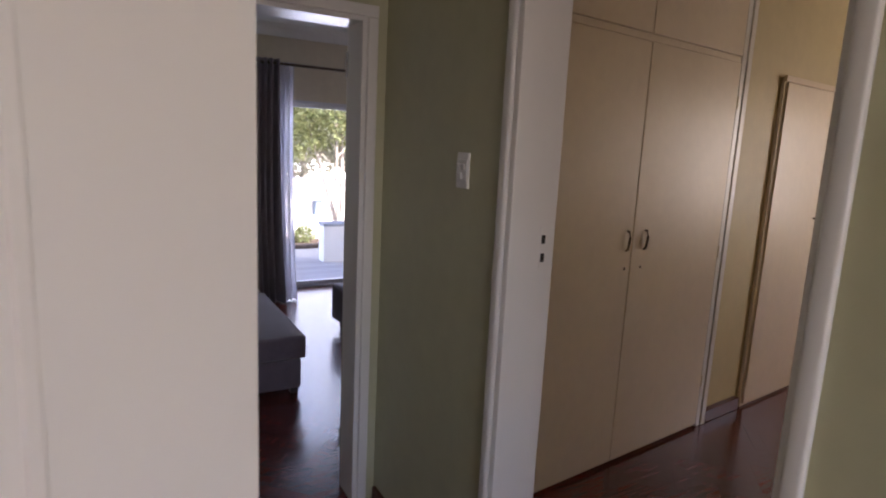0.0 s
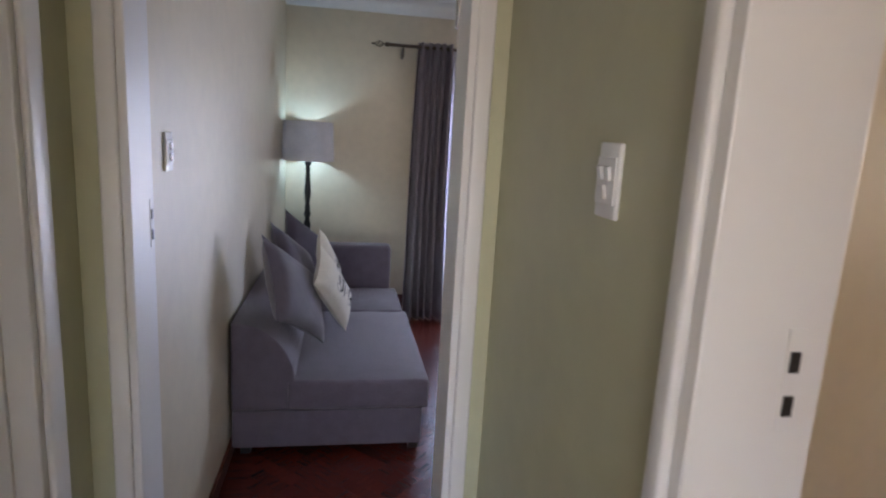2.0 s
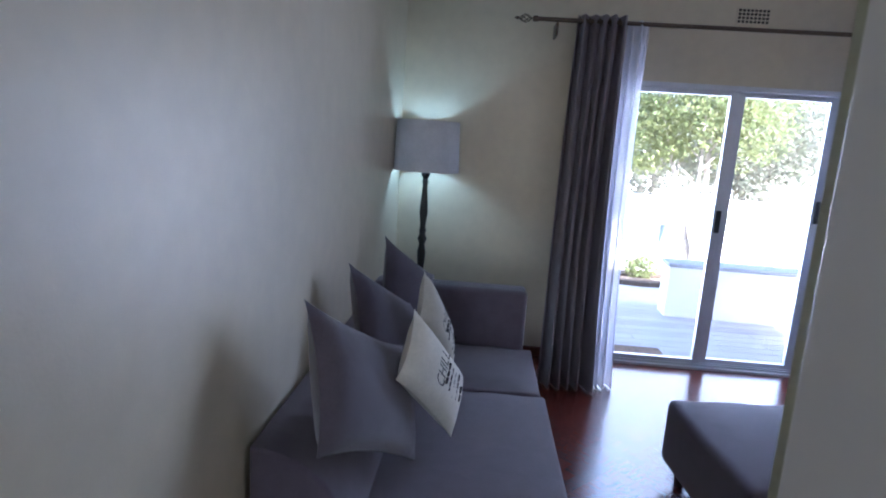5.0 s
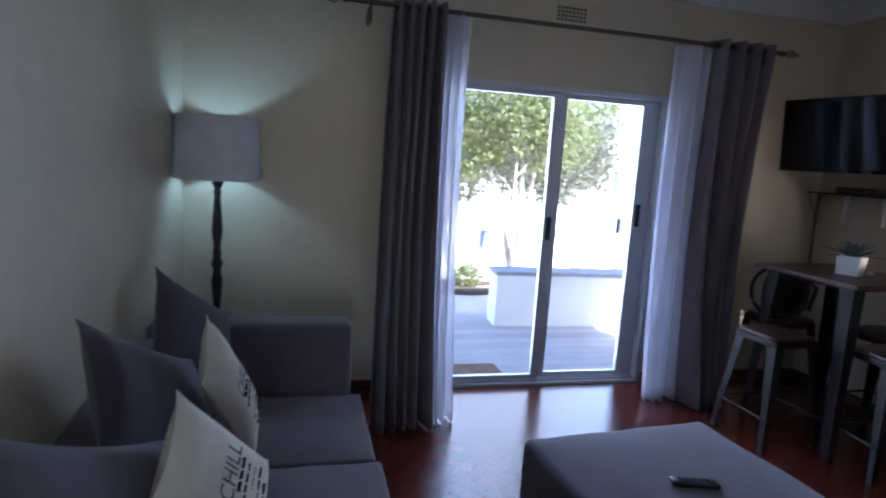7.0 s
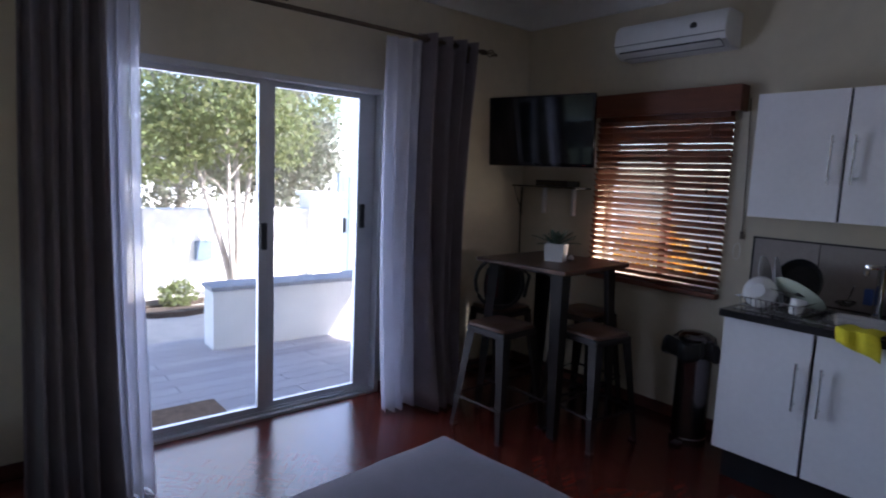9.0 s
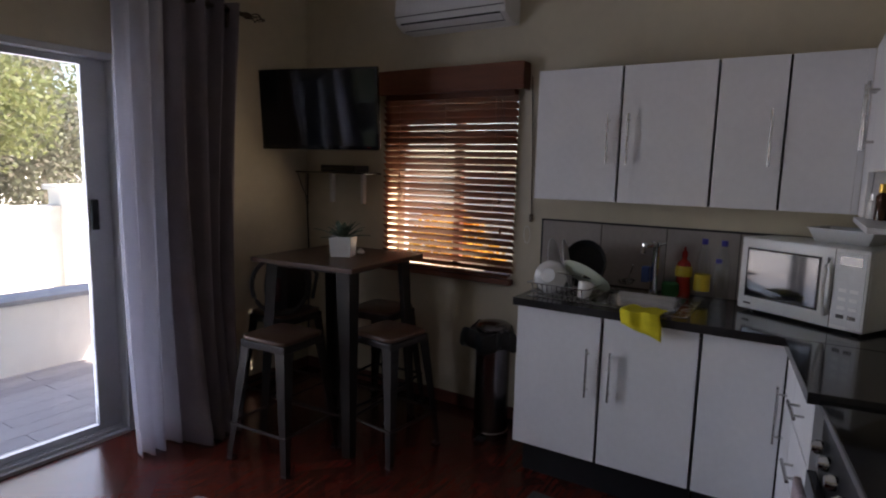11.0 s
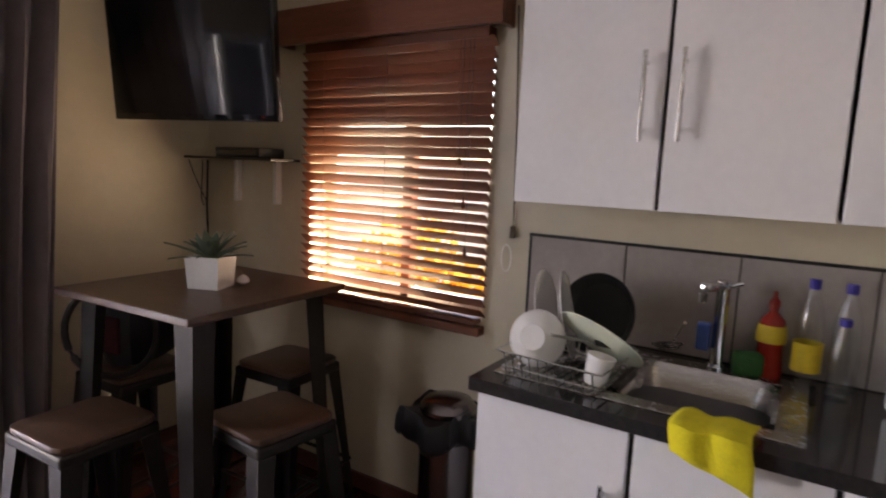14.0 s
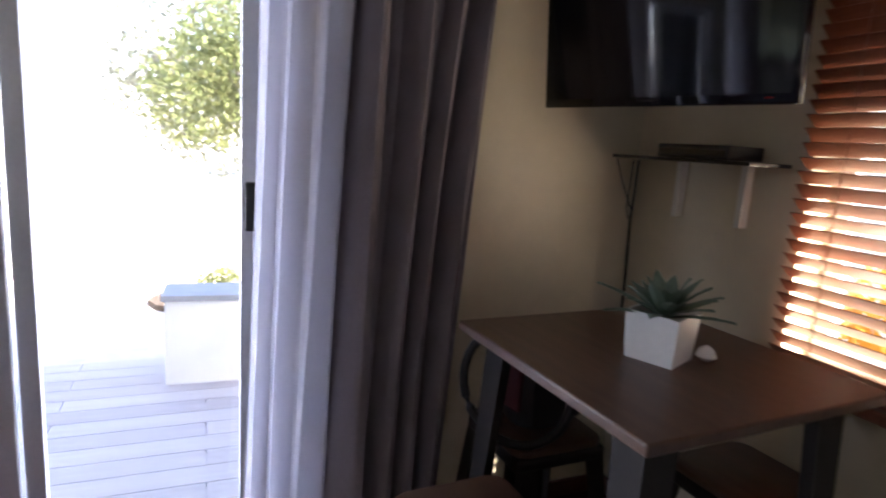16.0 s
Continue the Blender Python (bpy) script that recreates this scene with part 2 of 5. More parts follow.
# ---- building helpers ----
def link(name, bm, mat, parent=None, label="", smooth=False):
    me = bpy.data.meshes.new(name)
    bm.normal_update()
    bm.to_mesh(me)
    bm.free()
    me.materials.append(mat)
    if smooth:
        for p in me.polygons:
            p.use_smooth = True
        me.set_sharp_from_angle(angle=radians(40))
    ob = new(name, me)
    if parent:
        ob.parent = parent
    if label:
        ob["label"] = label
    return ob


def part(name, bm, mat, parent, label="", smooth=False):
    return link(name, bm, mat, parent, label, smooth)


def thing(name, x, y, z, rz=0.0, label="", category="", group="", rx=0.0, ry=0.0):
    ob = new(name)
    ob.empty_display_size = 0.05
    ob.matrix_world = pose(x, y, z, rx, ry, rz)
    return tagged(ob, label, category, group)


def box(x0, y0, z0, x1, y1, z1, bevel=0.0, seg=2, bm=None):
    own = bmesh.new()
    g = bmesh.ops.create_cube(own, size=1)
    bmesh.ops.scale(own, vec=(abs(x1 - x0), abs(y1 - y0), abs(z1 - z0)), verts=g["verts"])
    bmesh.ops.translate(own, vec=((x0 + x1) / 2, (y0 + y1) / 2, (z0 + z1) / 2), verts=g["verts"])
    if bevel:
        bmesh.ops.bevel(own, geom=own.edges[:], offset=bevel, segments=seg, profile=0.5, affect="EDGES")
    return merge(bm, own)


def merge(bm, own):
    if bm is None:
        return own
    tmp = bpy.data.meshes.new("tmp")
    own.to_mesh(tmp)
    own.free()
    bm.from_mesh(tmp)
    bpy.data.meshes.remove(tmp)
    return bm


def rings(loops, bm=None, closed=False, cap=True):
    """A skin over loops of points of equal length."""
    own = bm or bmesh.new()
    vs = [[own.verts.new(p) for p in lp] for lp in loops]
    n = len(vs[0])
    pairs = list(zip(vs, vs[1:])) + ([(vs[-1], vs[0])] if closed else [])
    for a, b in pairs:
        for i in range(n):
            own.faces.new((a[i], a[(i + 1) % n], b[(i + 1) % n], b[i]))
    if cap and not closed:
        own.faces.new(list(reversed(vs[0])))
        own.faces.new(vs[-1])
    return own


def lathe(profile, seg=24, cx=0.0, cy=0.0, bm=None, cap=True):
    loops = [[(cx + r * math.cos(2 * math.pi * i / seg), cy + r * math.sin(2 * math.pi * i / seg), z) for i in range(seg)] for r, z in profile]
    return rings(loops, bm, cap=cap)


def tube(points, r, seg=8, bm=None, closed=False, r_end=None):
    pts = [Vector(p) for p in points]
    loops = []
    n = len(pts)
    for i, p in enumerate(pts):
        a = pts[i - 1] if (i or closed) else p
        b = pts[(i + 1) % n] if (i < n - 1 or closed) else p
        d = (b - a).normalized()
        up = Vector((0, 0, 1)) if abs(d.z) < 0.9 else Vector((0, 1, 0))
        s = d.cross(up).normalized()
        u = s.cross(d)
        rr = r if r_end is None else r + (r_end - r) * i / max(1, n - 1)
        loops.append([tuple(p + rr * (math.cos(2 * math.pi * k / seg) * s + math.sin(2 * math.pi * k / seg) * u)) for k in range(seg)])
    return rings(loops, bm, closed)


def prism(outline, z0, z1, bevel=0.0, seg=2):
    """An upright block over an outline in x and y."""
    bm = rings([[(x, y, z) for x, y in outline] for z in (z0, z1)])
    if bevel:
        bmesh.ops.bevel(bm, geom=bm.edges[:], offset=bevel, segments=seg, profile=0.5, affect="EDGES")
    return bm


def moved(bm, m):
    bmesh.ops.transform(bm, matrix=m, verts=bm.verts[:])
    return bm


def struct(name, bm, mat, label="", smooth=False):
    return tagged(link(name, bm, mat, None, "", smooth), label or name.replace("_", " "), name.split("_")[0], kind="structure")


def wall_run(name, mat, along, at, thick, a0, a1, z1, holes=(), label="", z0=0.0):
    """A wall along x or y whose face lies at `at` and which goes `thick` behind it; holes are (a, b, low, high)."""
    bm = bmesh.new()

    def piece(p0, p1, q0, q1):
        if p1 - p0 < 1e-4 or q1 - q0 < 1e-4:
            return
        if along == "x":
            box(p0, at, q0, p1, at + thick, q1, bm=bm)
        else:
            box(at, p0, q0, at + thick, p1, q1, bm=bm)
    pos = a0
    for a, b, low, high in sorted(holes):
        piece(pos, a, z0, z1)
        piece(a, b, z0, low)
        piece(a, b, high, z1)
        pos = b
    piece(pos, a1, z0, z1)
    return struct(name, bm, mat, label)


# ---- the shell ----
CEILING = 2.78
X0, X1, Y0, Y1 = 0.60, 5.08, 2.95, 6.66
wall_run("wall_sofa", WALL, "y", X0, -0.2, 2.786, Y1 + 0.24, CEILING, label="cream painted wall behind the sofa")
wall_run("wall_garden", WALL, "x", Y1, 0.24, X0, X1 + 0.24, CEILING, [(2.06, 3.73, -0.02, 2.05)], "cream painted wall with the sliding door")
wall_run("wall_kitchen", WALL, "y", X1, 0.24, Y0 - 0.12, Y1, CEILING, [(5.0, 5.92, 0.88, 1.97)], "cream painted kitchen wall with a window")
wall_run("wall_hall_side", WALL, "x", Y0, -0.12, 1.75, X1, CEILING, label="cream painted wall beside the doorway")
END = pose(0.59, 2.612, 0)
bm = box(-0.24, 0.0, 0, 0.0, 0.172, CEILING)
box(0.865, 0.0, 0, 1.158, 0.235, CEILING, bm=bm)
box(0.0, 0.0, 2.13, 0.865, 0.20, CEILING, bm=bm)
struct("wall_lobby_end", moved(bm, END), LOBBY, "pale green lobby wall with the doorway")
PB = 1.715     # far edge of the passage doorway
wall_run("wall_lobby_right", LOBBY, "y", 1.53, 0.17, -2.4, 2.61, CEILING, [(PB - 0.895, PB, -0.01, 2.25)], "pale green lobby wall with a light switch")
wall_run("wall_lobby_left", LOBBY, "y", 0.50, -0.12, 1.0, 2.61, CEILING, [(1.55, 2.40, -0.01, 2.10)], "pale green lobby wall with a doorway")
wall_run("wall_start_left", LOBBY, "y", -1.2, -0.12, -2.4, 2.85, CEILING, label="plain wall of the first room")
wall_run("wall_start_return", LOBBY, "x", 1.0, -0.12, -1.2, 0.38, CEILING, label="plain wall beside the open door")
wall_run("wall_start_end", LOBBY, "x", 2.73, 0.12, -1.2, 0.38, CEILING, label="plain wall of the side room")
# the opening is unseen, added for the fill lamp behind the start
wall_run("wall_start_back", LOBBY, "x", -2.4, -0.2, -1.32, 1.8, CEILING, [(-0.1, 1.3, 0.85, 2.15)], "plain unseen back wall with an added window opening")
wall_run("wall_passage_near", PASSAGE, "x", 0.55, -0.12, 1.75, 7.0, CEILING, label="yellow passage wall")
# the opening is unseen, added for the passage fill lamp
wall_run("wall_passage_end", PASSAGE, "y", 6.9, 0.12, 0.43, 2.95, CEILING, [(0.8, 1.6, 1.0, 2.2)], "yellow unseen end wall with an added window opening")
# the passage wall with the built-in cupboards stands a little askew
bm = box(-1.2, 0.0, 0.0, 4.3, 0.10, CEILING)
struct("wall_passage", moved(bm, pose(2.82, 2.40, 0, 0, 0, 6.56)), PASSAGE, "yellow passage wall with built-in cupboards")

bm = box(X0 - 0.2, Y0 - 0.12, CEILING, X1 + 0.24, Y1 + 0.24, CEILING + 0.15)
struct("ceiling_living", bm, CEIL, "white ceiling of the living room")
bm = box(-1.4, -2.6, CEILING, 7.1, Y0 - 0.12, CEILING + 0.15)
struct("ceiling_hall", bm, CEIL, "white ceiling of the lobby and passage")
# coved cornice round the living room
prof = [(0.0, -0.11), (0.018, -0.105), (0.045, -0.06), (0.085, -0.022), (0.125, -0.008), (0.13, 0.0), (0.0, 0.0)]
loops = []
for cx, cy, sx, sy in ((X0, Y0, 1, 1), (X1, Y0, -1, 1), (X1, Y1, -1, -1), (X0, Y1, 1, -1)):
    loops.append([(cx + sx * (o + 0.001), cy + sy * (o + 0.001), CEILING + h) for o, h in prof])
struct("cornice", rings(loops, closed=True), CEIL, "white coved plaster cornice", True)

# subfloor under the parquet, then the blocks at the end of the file
struct("floor", box(-1.4, -2.6, -0.16, 7.0, Y1 + 0.02, -0.006), PARQUET_DARK, "red mahogany herringbone parquet floor")

# skirting
for nm, b in (("baseboard_1", (X0, Y0, 0, X0 + 0.016, Y1, 0.075)), ("baseboard_2", (X0 + 0.016, Y1 - 0.016, 0, 2.05, Y1, 0.075)),
              ("baseboard_3", (3.72, Y1 - 0.016, 0, X1, Y1, 0.075)), ("baseboard_4", (X1 - 0.016, 4.70, 0, X1, Y1 - 0.016, 0.075)),
              ("baseboard_5", (1.514, 1.75, 0, 1.53, 2.59, 0.075)), ("baseboard_6", (1.76, Y0, 0, 3.7, Y0 + 0.016, 0.075))):
    struct(nm, box(*b, bevel=0.004), SKIRT, "dark red skirting board")


def door_frame(name, m, width, height, depth, arch=0.075, label="white painted door frame", stops=True):
    """A lined opening: jambs and head through the wall, architraves on the near face. Local x across, y into the wall."""
    root = thing(name, 0, 0, 0)
    root.matrix_world = m
    tagged(root, label, "door frame", kind="structure")
    for x0, x1 in ((0, 0.03), (width - 0.03, width)):
        part("jamb", box(x0, 0.0, 0, x1, depth, height, 0.003), WHITE, root)
    part("head", box(0.03, 0.0, height - 0.03, width - 0.03, depth, height, 0.003), WHITE, root)
    for x0, x1 in ((0.012 - arch, 0.012), (width - 0.012, width - 0.012 + arch)):
        part("architrave", box(x0, -0.018, 0, x1, 0.0, height - 0.012, 0.008, 3), WHITE, root, smooth=True)
    part("architrave", box(0.012 - arch, -0.018, height - 0.012, width - 0.012 + arch, 0.0, height + arch - 0.012, 0.004), WHITE, root)
    # door stops
    for x0, x1 in ((0.03, 0.042), (width - 0.042, width - 0.03)) if stops else ():
        part("stop", box(x0, depth * 0.45, 0, x1, depth * 0.7, height - 0.03, 0.002), WHITE, root)
    return root


def strike(parent, x, y, z, sx):
    """A lock's strike plate with two dark slots, on a jamb face that looks along sx."""
    part("strike_plate", box(x, y - 0.012, z - 0.065, x + 0.002 * sx, y + 0.012, z + 0.065, 0.0006, 1), WHITE, parent, "overpainted strike plate")
    # black blocks on the plate paint the shade inside the slots
    for dz in (-0.032, 0.024):
        part("slot", box(x + 0.001 * sx, y - 0.007, z + dz - 0.013, x + 0.004 * sx, y + 0.006, z + dz + 0.013), BLACK, parent)


f1 = door_frame("door_frame_living", END, 0.865, 2.13, 0.172, 0.045, stops=False)
strike(f1, 0.03, 0.145, 1.335, 1)
for hz in (0.25, 1.95):
    part("hinge", lathe([(0.007, hz - 0.05), (0.007, hz + 0.05)], 10, 0.832, 0.166), STEEL, f1, "painted steel hinge")
f2 = door_frame("door_frame_passage", pose(1.53, PB, 0, 0, 0, -90), 0.895, 2.25, 0.17, 0.038, stops=False)
strike(f2, 0.03, 0.125, 1.338, 1)
f3 = door_frame("door_frame_side", pose(0.50, 1.55, 0, 0, 0, 90), 0.85, 2.10, 0.12, 0.07)
side_door = tagged(thing("door_side", 0.40, 1.60, 0, 0), "white painted side door with a white knob, ajar", "door", kind="structure")
side_door.matrix_world = pose(0.385, 1.585, 0, 0, 0, 100)
part("leaf", box(0, -0.02, 0.01, 0.76, 0.02, 2.04, 0.003), WHITE, side_door)
part("knob", moved(lathe([(0.008, 0), (0.008, 0.03), (0.022, 0.038), (0.027, 0.052), (0.02, 0.066), (0.001, 0.07)], 16), pose(0.70, -0.02, 1.05, 90)), PLASTIC_W, side_door, "white porcelain knob", True)
# the open door beside which the walk begins
d0, d1 = Vector((-0.08, 0.62)), Vector((0.652, 0.915))
entry = tagged(thing("door_open", d0.x, d0.y, 0, math.degrees(math.atan2(d1.y - d0.y, d1.x - d0.x))), "white painted flush door, standing open", "door", kind="structure")
L = (d1 - d0).length
part("leaf", box(0, 0, 0.008, L, 0.04, 2.04, 0.003), WHITE, entry)
part("edge_bead", box(L - 0.21, -0.006, 0.008, L - 0.196, 0.0, 2.04, 0.002), WHITE, entry)
part("latch", box(L, 0.012, 0.98, L + 0.002, 0.028, 1.10), STEEL, entry, "steel latch plate")


def switch_plate(x, y, z, rz, rockers, label):
    root = thing("light_switch", x, y, z, rz, label, "light switch")
    part("plate", box(-0.036, -0.009, -0.058, 0.036, 0, 0.058, 0.004, 3), PLASTIC_W, root, smooth=True)
    part("rim", box(-0.032, -0.012, -0.036, 0.032, -0.009, 0.036, 0.0012), PLASTIC_W, root)
    for rx, rz2 in rockers:
        part("rocker", moved(box(-0.008, -0.006, -0.011, 0.008, 0, 0.011, 0.002), pose(rx, -0.012, rz2, 12)), PLASTIC_W, root)
    return root


switch_plate(1.53, 1.955, 1.55, -90, [(-0.013, 0.012), (0.013, 0.012), (0, -0.016)], "white three-rocker light switch on the green wall")
sp = switch_plate(X0, 2.985, 1.515, 90, [], "white wall plate with two round dimmer knobs")
for dz in (0.016, -0.016):
    part("knob", moved(lathe([(0.012, 0), (0.012, 0.003), (0.010, 0.005), (0.001, 0.005)], 18), pose(0, -0.012, dz, 90)), STEEL, sp, "grey dimmer knob", True)

# ---- cupboards in the passage (local x along the wall, y = 0 at the doors' face, -y to the passage) ----
CL = (2.82, 2.38, 0, 0, 0, 6.56)


def d_handle(parent, x, z):
    pts = [(x, -0.004, z + 0.055), (x, -0.030, z + 0.052), (x + 0.002, -0.036, z + 0.02), (x, -0.030, z - 0.035), (x, -0.004, z - 0.052)]
    part("handle", tube(pts, 0.006, 8), BRONZE, parent, "bronze bow handle", True)
    part("rosette", moved(lathe([(0.013, 0), (0.010, 0.005), (0.001, 0.006)], 14), pose(x, 0, z + 0.055, 90)), BRONZE, parent, smooth=True)


robe = thing("wardrobe", 0, 0, 0, 0, "ivory painted built-in wardrobe with two tall doors", "wardrobe")
robe.matrix_world = pose(*CL)
part("body", box(-0.80, 0.003, 0.0, 0.90, 0.02, 2.76), CLOSET, robe)
for x0, x1 in ((-0.74, -0.043), (-0.037, 0.785)):
    d = part("door", box(x0, -0.018, 0.02, x1, 0.0, 2.162, 0.003), CLOSET, robe)
    t = part("top_door", box(x0, -0.018, 2.20, x1, 0.0, 2.70, 0.003), CLOSET, robe)
    for z in (0.3, 1.1, 1.95):
        part("hinge", lathe([(0.005, z - 0.035), (0.005, z + 0.035)], 8, (x1 + 0.004) if x1 > 0 else (x0 - 0.004), -0.018), CLOSET, d)
    d_handle(d, -0.085 if x1 < 0 else 0.06, 1.205)
    part("keyhole", moved(lathe([(0.007, 0), (0.007, 0.003), (0.001, 0.003)], 10), pose(-0.085 if x1 < 0 else 0.045, -0.018, 1.07, 90)), BRONZE, d)
part("rail", box(-0.74, -0.012, 2.165, 0.785, 0.003, 2.197, 0.002), CLOSET, robe)
for x0, x1 in ((0.790, 0.835), (0.838, 0.885)):
    part("side_frame", box(x0, -0.016 if x0 < 0.8 else -0.022, 0.0, x1, 0.003, 2.74, 0.004), WHITE, robe)
low = thing("cupboard", 0, 0, 0, 0, "ivory painted built-in cupboard with two narrow doors", "cupboard")
low.matrix_world = pose(*CL)
part("body", box(1.34, -0.004, 0.0, 2.63, 0.018, 2.15), CLOSET, low)
for x0, x1, kx in ((1.365, 2.035, 2.0), (2.05, 2.62, 2.09)):
    d = part("door", box(x0, -0.018, 0.02, x1, -0.004, 2.12, 0.003), CLOSET, low)
    part("knob", moved(lathe([(0.006, 0), (0.006, 0.015), (0.016, 0.022), (0.016, 0.03), (0.001, 0.034)], 14), pose(kx, -0.018, 1.26, 90)), BRONZE, d, "round bronze knob", True)
part("trim", box(1.33, -0.020, 2.123, 2.65, -0.004, 2.16, 0.004), CLOSET, low)
sk = struct("baseboard_7", moved(box(0.89, -0.018, 0, 1.30, 0.02, 0.08, 0.004), pose(*CL)), SKIRT, "dark skirting board")

# ---- sliding door (local x from the left jamb, y outwards) ----
sd = tagged(thing("window_door", 2.06, Y1, 0, 0), "white aluminium sliding glass door to the deck", "sliding door", kind="structure")
DW, DH = 1.67, 2.05
part("frame_jamb", box(0, 0.0, 0, 0.06, 0.13, DH, 0.003), ALU, sd)
part("frame_jamb", box(DW - 0.045, -0.004, 0, DW, 0.13, DH, 0.003), ALU, sd)
part("frame_head", box(0.06, 0.0, DH - 0.035, DW - 0.045, 0.13, DH, 0.003), ALU, sd)
sill = box(0.06, -0.01, -0.01, DW - 0.045, 0.13, 0.018, 0.002)
for y in (0.02, 0.06, 0.10):
    box(0.06, y, 0.018, DW - 0.045, y + 0.008, 0.034, bm=sill)
part("threshold_track", sill, ALU, sd)
for x0, x1, y, hx in ((0.06, 0.865, 0.03, 0.838), (0.87, DW - 0.045, 0.068, DW - 0.14)):
    pan = part("door_panel", box(x0, y, 0.035, x0 + 0.055, y + 0.035, DH - 0.035, 0.003), ALU, sd)
    part("stile", box(x1 - 0.055 - (0.07 if x0 > 0.5 else 0), y, 0.035, x1, y + 0.035, DH - 0.035, 0.003), ALU, pan)
    part("top_rail", box(x0 + 0.055, y + 0.002, DH - 0.068, x1 - 0.055, y + 0.033, DH - 0.035, 0.002), ALU, pan)
    part("bottom_rail", box(x0 + 0.055, y + 0.002, 0.035, x1 - 0.055, y + 0.033, 0.065, 0.002), ALU, pan)
    gl = part("pane", box(x0 + 0.05, y + 0.015, 0.06, x1 - 0.05, y + 0.019, DH - 0.065), GLASS, pan)
    gl.visible_shadow = False
    part("handle", box(hx - 0.018, y - 0.022, 1.03 if x0 < 0.5 else 1.14, hx + 0.018, y - 0.002, 1.19 if x0 < 0.5 else 1.30, 0.005), PLASTIC_SHADE_B, pan, "black plastic pull handle")

# ---- air brick above the rod ----
vent = thing("air_vent", 2.925, Y1, 2.50, 0, "cream painted air brick with square holes", "air vent")
part("frame", box(-0.115, -0.008, -0.055, 0.115, 0, 0.055, 0.003), WALL, vent)
# no real holes: black blocks on the face paint their shade
for i in range(8):
    for j in range(4):
        part("hole", box(-0.102 + i * 0.026, -0.0095, -0.044 + j * 0.024, -0.084 + i * 0.026, -0.008, -0.028 + j * 0.024), BLACK, vent)

# ---- curtain rod and curtains ----
RODY, RODZ = Y1 - 0.16, 2.385
rod = thing("curtain_rod", 2.95, RODY, RODZ, 0, "bronze curtain rod with cage finials", "curtain rod")
part("pole", tube([(-1.46, 0, 0), (1.48, 0, 0)], 0.014, 12), BRONZE, rod, smooth=True)
for sx in (-1, 1):
    part("collar", moved(lathe([(0.018, 0), (0.02, 0.01), (0.018, 0.03), (0.012, 0.035)], 12), pose(1.46 * sx, 0, 0, 0, 90 * sx)), BRONZE, rod, smooth=True)
    cage = bmesh.new()
    for k in range(5):
        a0 = 2 * math.pi * k / 5
        tube([(sx * (1.50 + 0.085 * i / 10), 0.026 * math.sin(math.pi * i / 10) * math.cos(a0 + i * 0.28), 0.026 * math.sin(math.pi * i / 10) * math.sin(a0 + i * 0.28)) for i in range(11)], 0.0032, 5, cage)
    part("finial", cage, BRONZE, rod, "open twisted cage finial", True)
    part("finial_tip", moved(lathe([(0.008, 0), (0.011, 0.012), (0.001, 0.03)], 10), pose(1.585 * sx, 0, 0, 0, 90 * sx)), BRONZE, rod)
    part("bracket", box(1.33 * sx - 0.008, -0.01, -0.10, 1.33 * sx + 0.008, 0.16, -0.016, 0.003), BRONZE, rod)


def curtain(name, x0, x1, bx0, bx1, y, top, folds, depth, mat, label, seed, rings_on=True, kick=0.0):
    """A hanging cloth in folds: x0..x1 at the rod, bx0..bx1 at the hem."""
    rnd = random.Random(seed)
    ph = [rnd.uniform(-0.5, 0.5) for _ in range(folds + 2)]
    nu, nv = folds * 12, 26
    bm = bmesh.new()
    grid = []
    for j in range(nv + 1):
        v = j / nv
        row = []
        for i in range(nu + 1):
            u = i / nu
            k = u * folds
            k += 0.16 * math.sin(2.3 * math.pi * u + seed) * (0.5 + v)
            w = math.sin(2 * math.pi * k + ph[int(u * folds)] * v * 1.4) + 0.25 * math.sin(4 * math.pi * k + 3 * v + seed)
            a, b = x0 + (bx0 - x0) * v ** 1.3, x1 + (bx1 - x1) * v ** 1.3
            x = a + (b - a) * (u + 0.012 * math.sin(6 * v + 9 * u + seed))
            d = depth * (0.75 + 0.45 * v + 0.2 * math.sin(5 * u + seed))
            z = top - (top - 0.012) * v - 0.006 * abs(w) * (v > 0.98)
            row.append(bm.verts.new((x, y - kick * v ** 2.2 + d * w * 0.5 + 0.015 * math.sin(3 * v + 7 * u), z)))
        grid.append(row)
    for j in range(nv):
        for i in range(nu):
            bm.faces.new((grid[j][i], grid[j][i + 1], grid[j + 1][i + 1], grid[j + 1][i]))
    root = thing(name, 0, 0, 0, 0, label, "curtain")
    cl = part("cloth", bm, mat, root, smooth=True)
    s = cl.modifiers.new("thickness", "SOLIDIFY")
    s.thickness = 0.0025
    if rings_on:
        for i in range(folds * 2):
            x = x0 + (x1 - x0) * (i + 0.5) / (folds * 2)
            part("eyelet", moved(lathe([(0.026, -0.003), (0.026, 0.003), (0.019, 0.003), (0.019, -0.003)], 16, cap=False), pose(x, RODY, RODZ, 0, 90 + (14 if i % 2 else -14))), BRONZE, root)
    return root


curtain("curtain", 1.75, 2.07, 1.66, 2.02, RODY, RODZ + 0.04, 5, 0.11, CURTAIN, "taupe grey eyelet curtain drawn aside", 3, True, 0.40)
curtain("sheer_curtain", 2.08, 2.22, 2.03, 2.16, RODY + 0.03, RODZ + 0.02, 3, 0.07, SHEER, "white voile sheer curtain beside the door", 5, False, 0.36)
curtain("curtain", 3.87, 4.36, 3.76, 4.07, RODY, RODZ + 0.04, 4, 0.14, CURTAIN, "taupe grey eyelet curtain drawn aside", 8, True, 0.29)
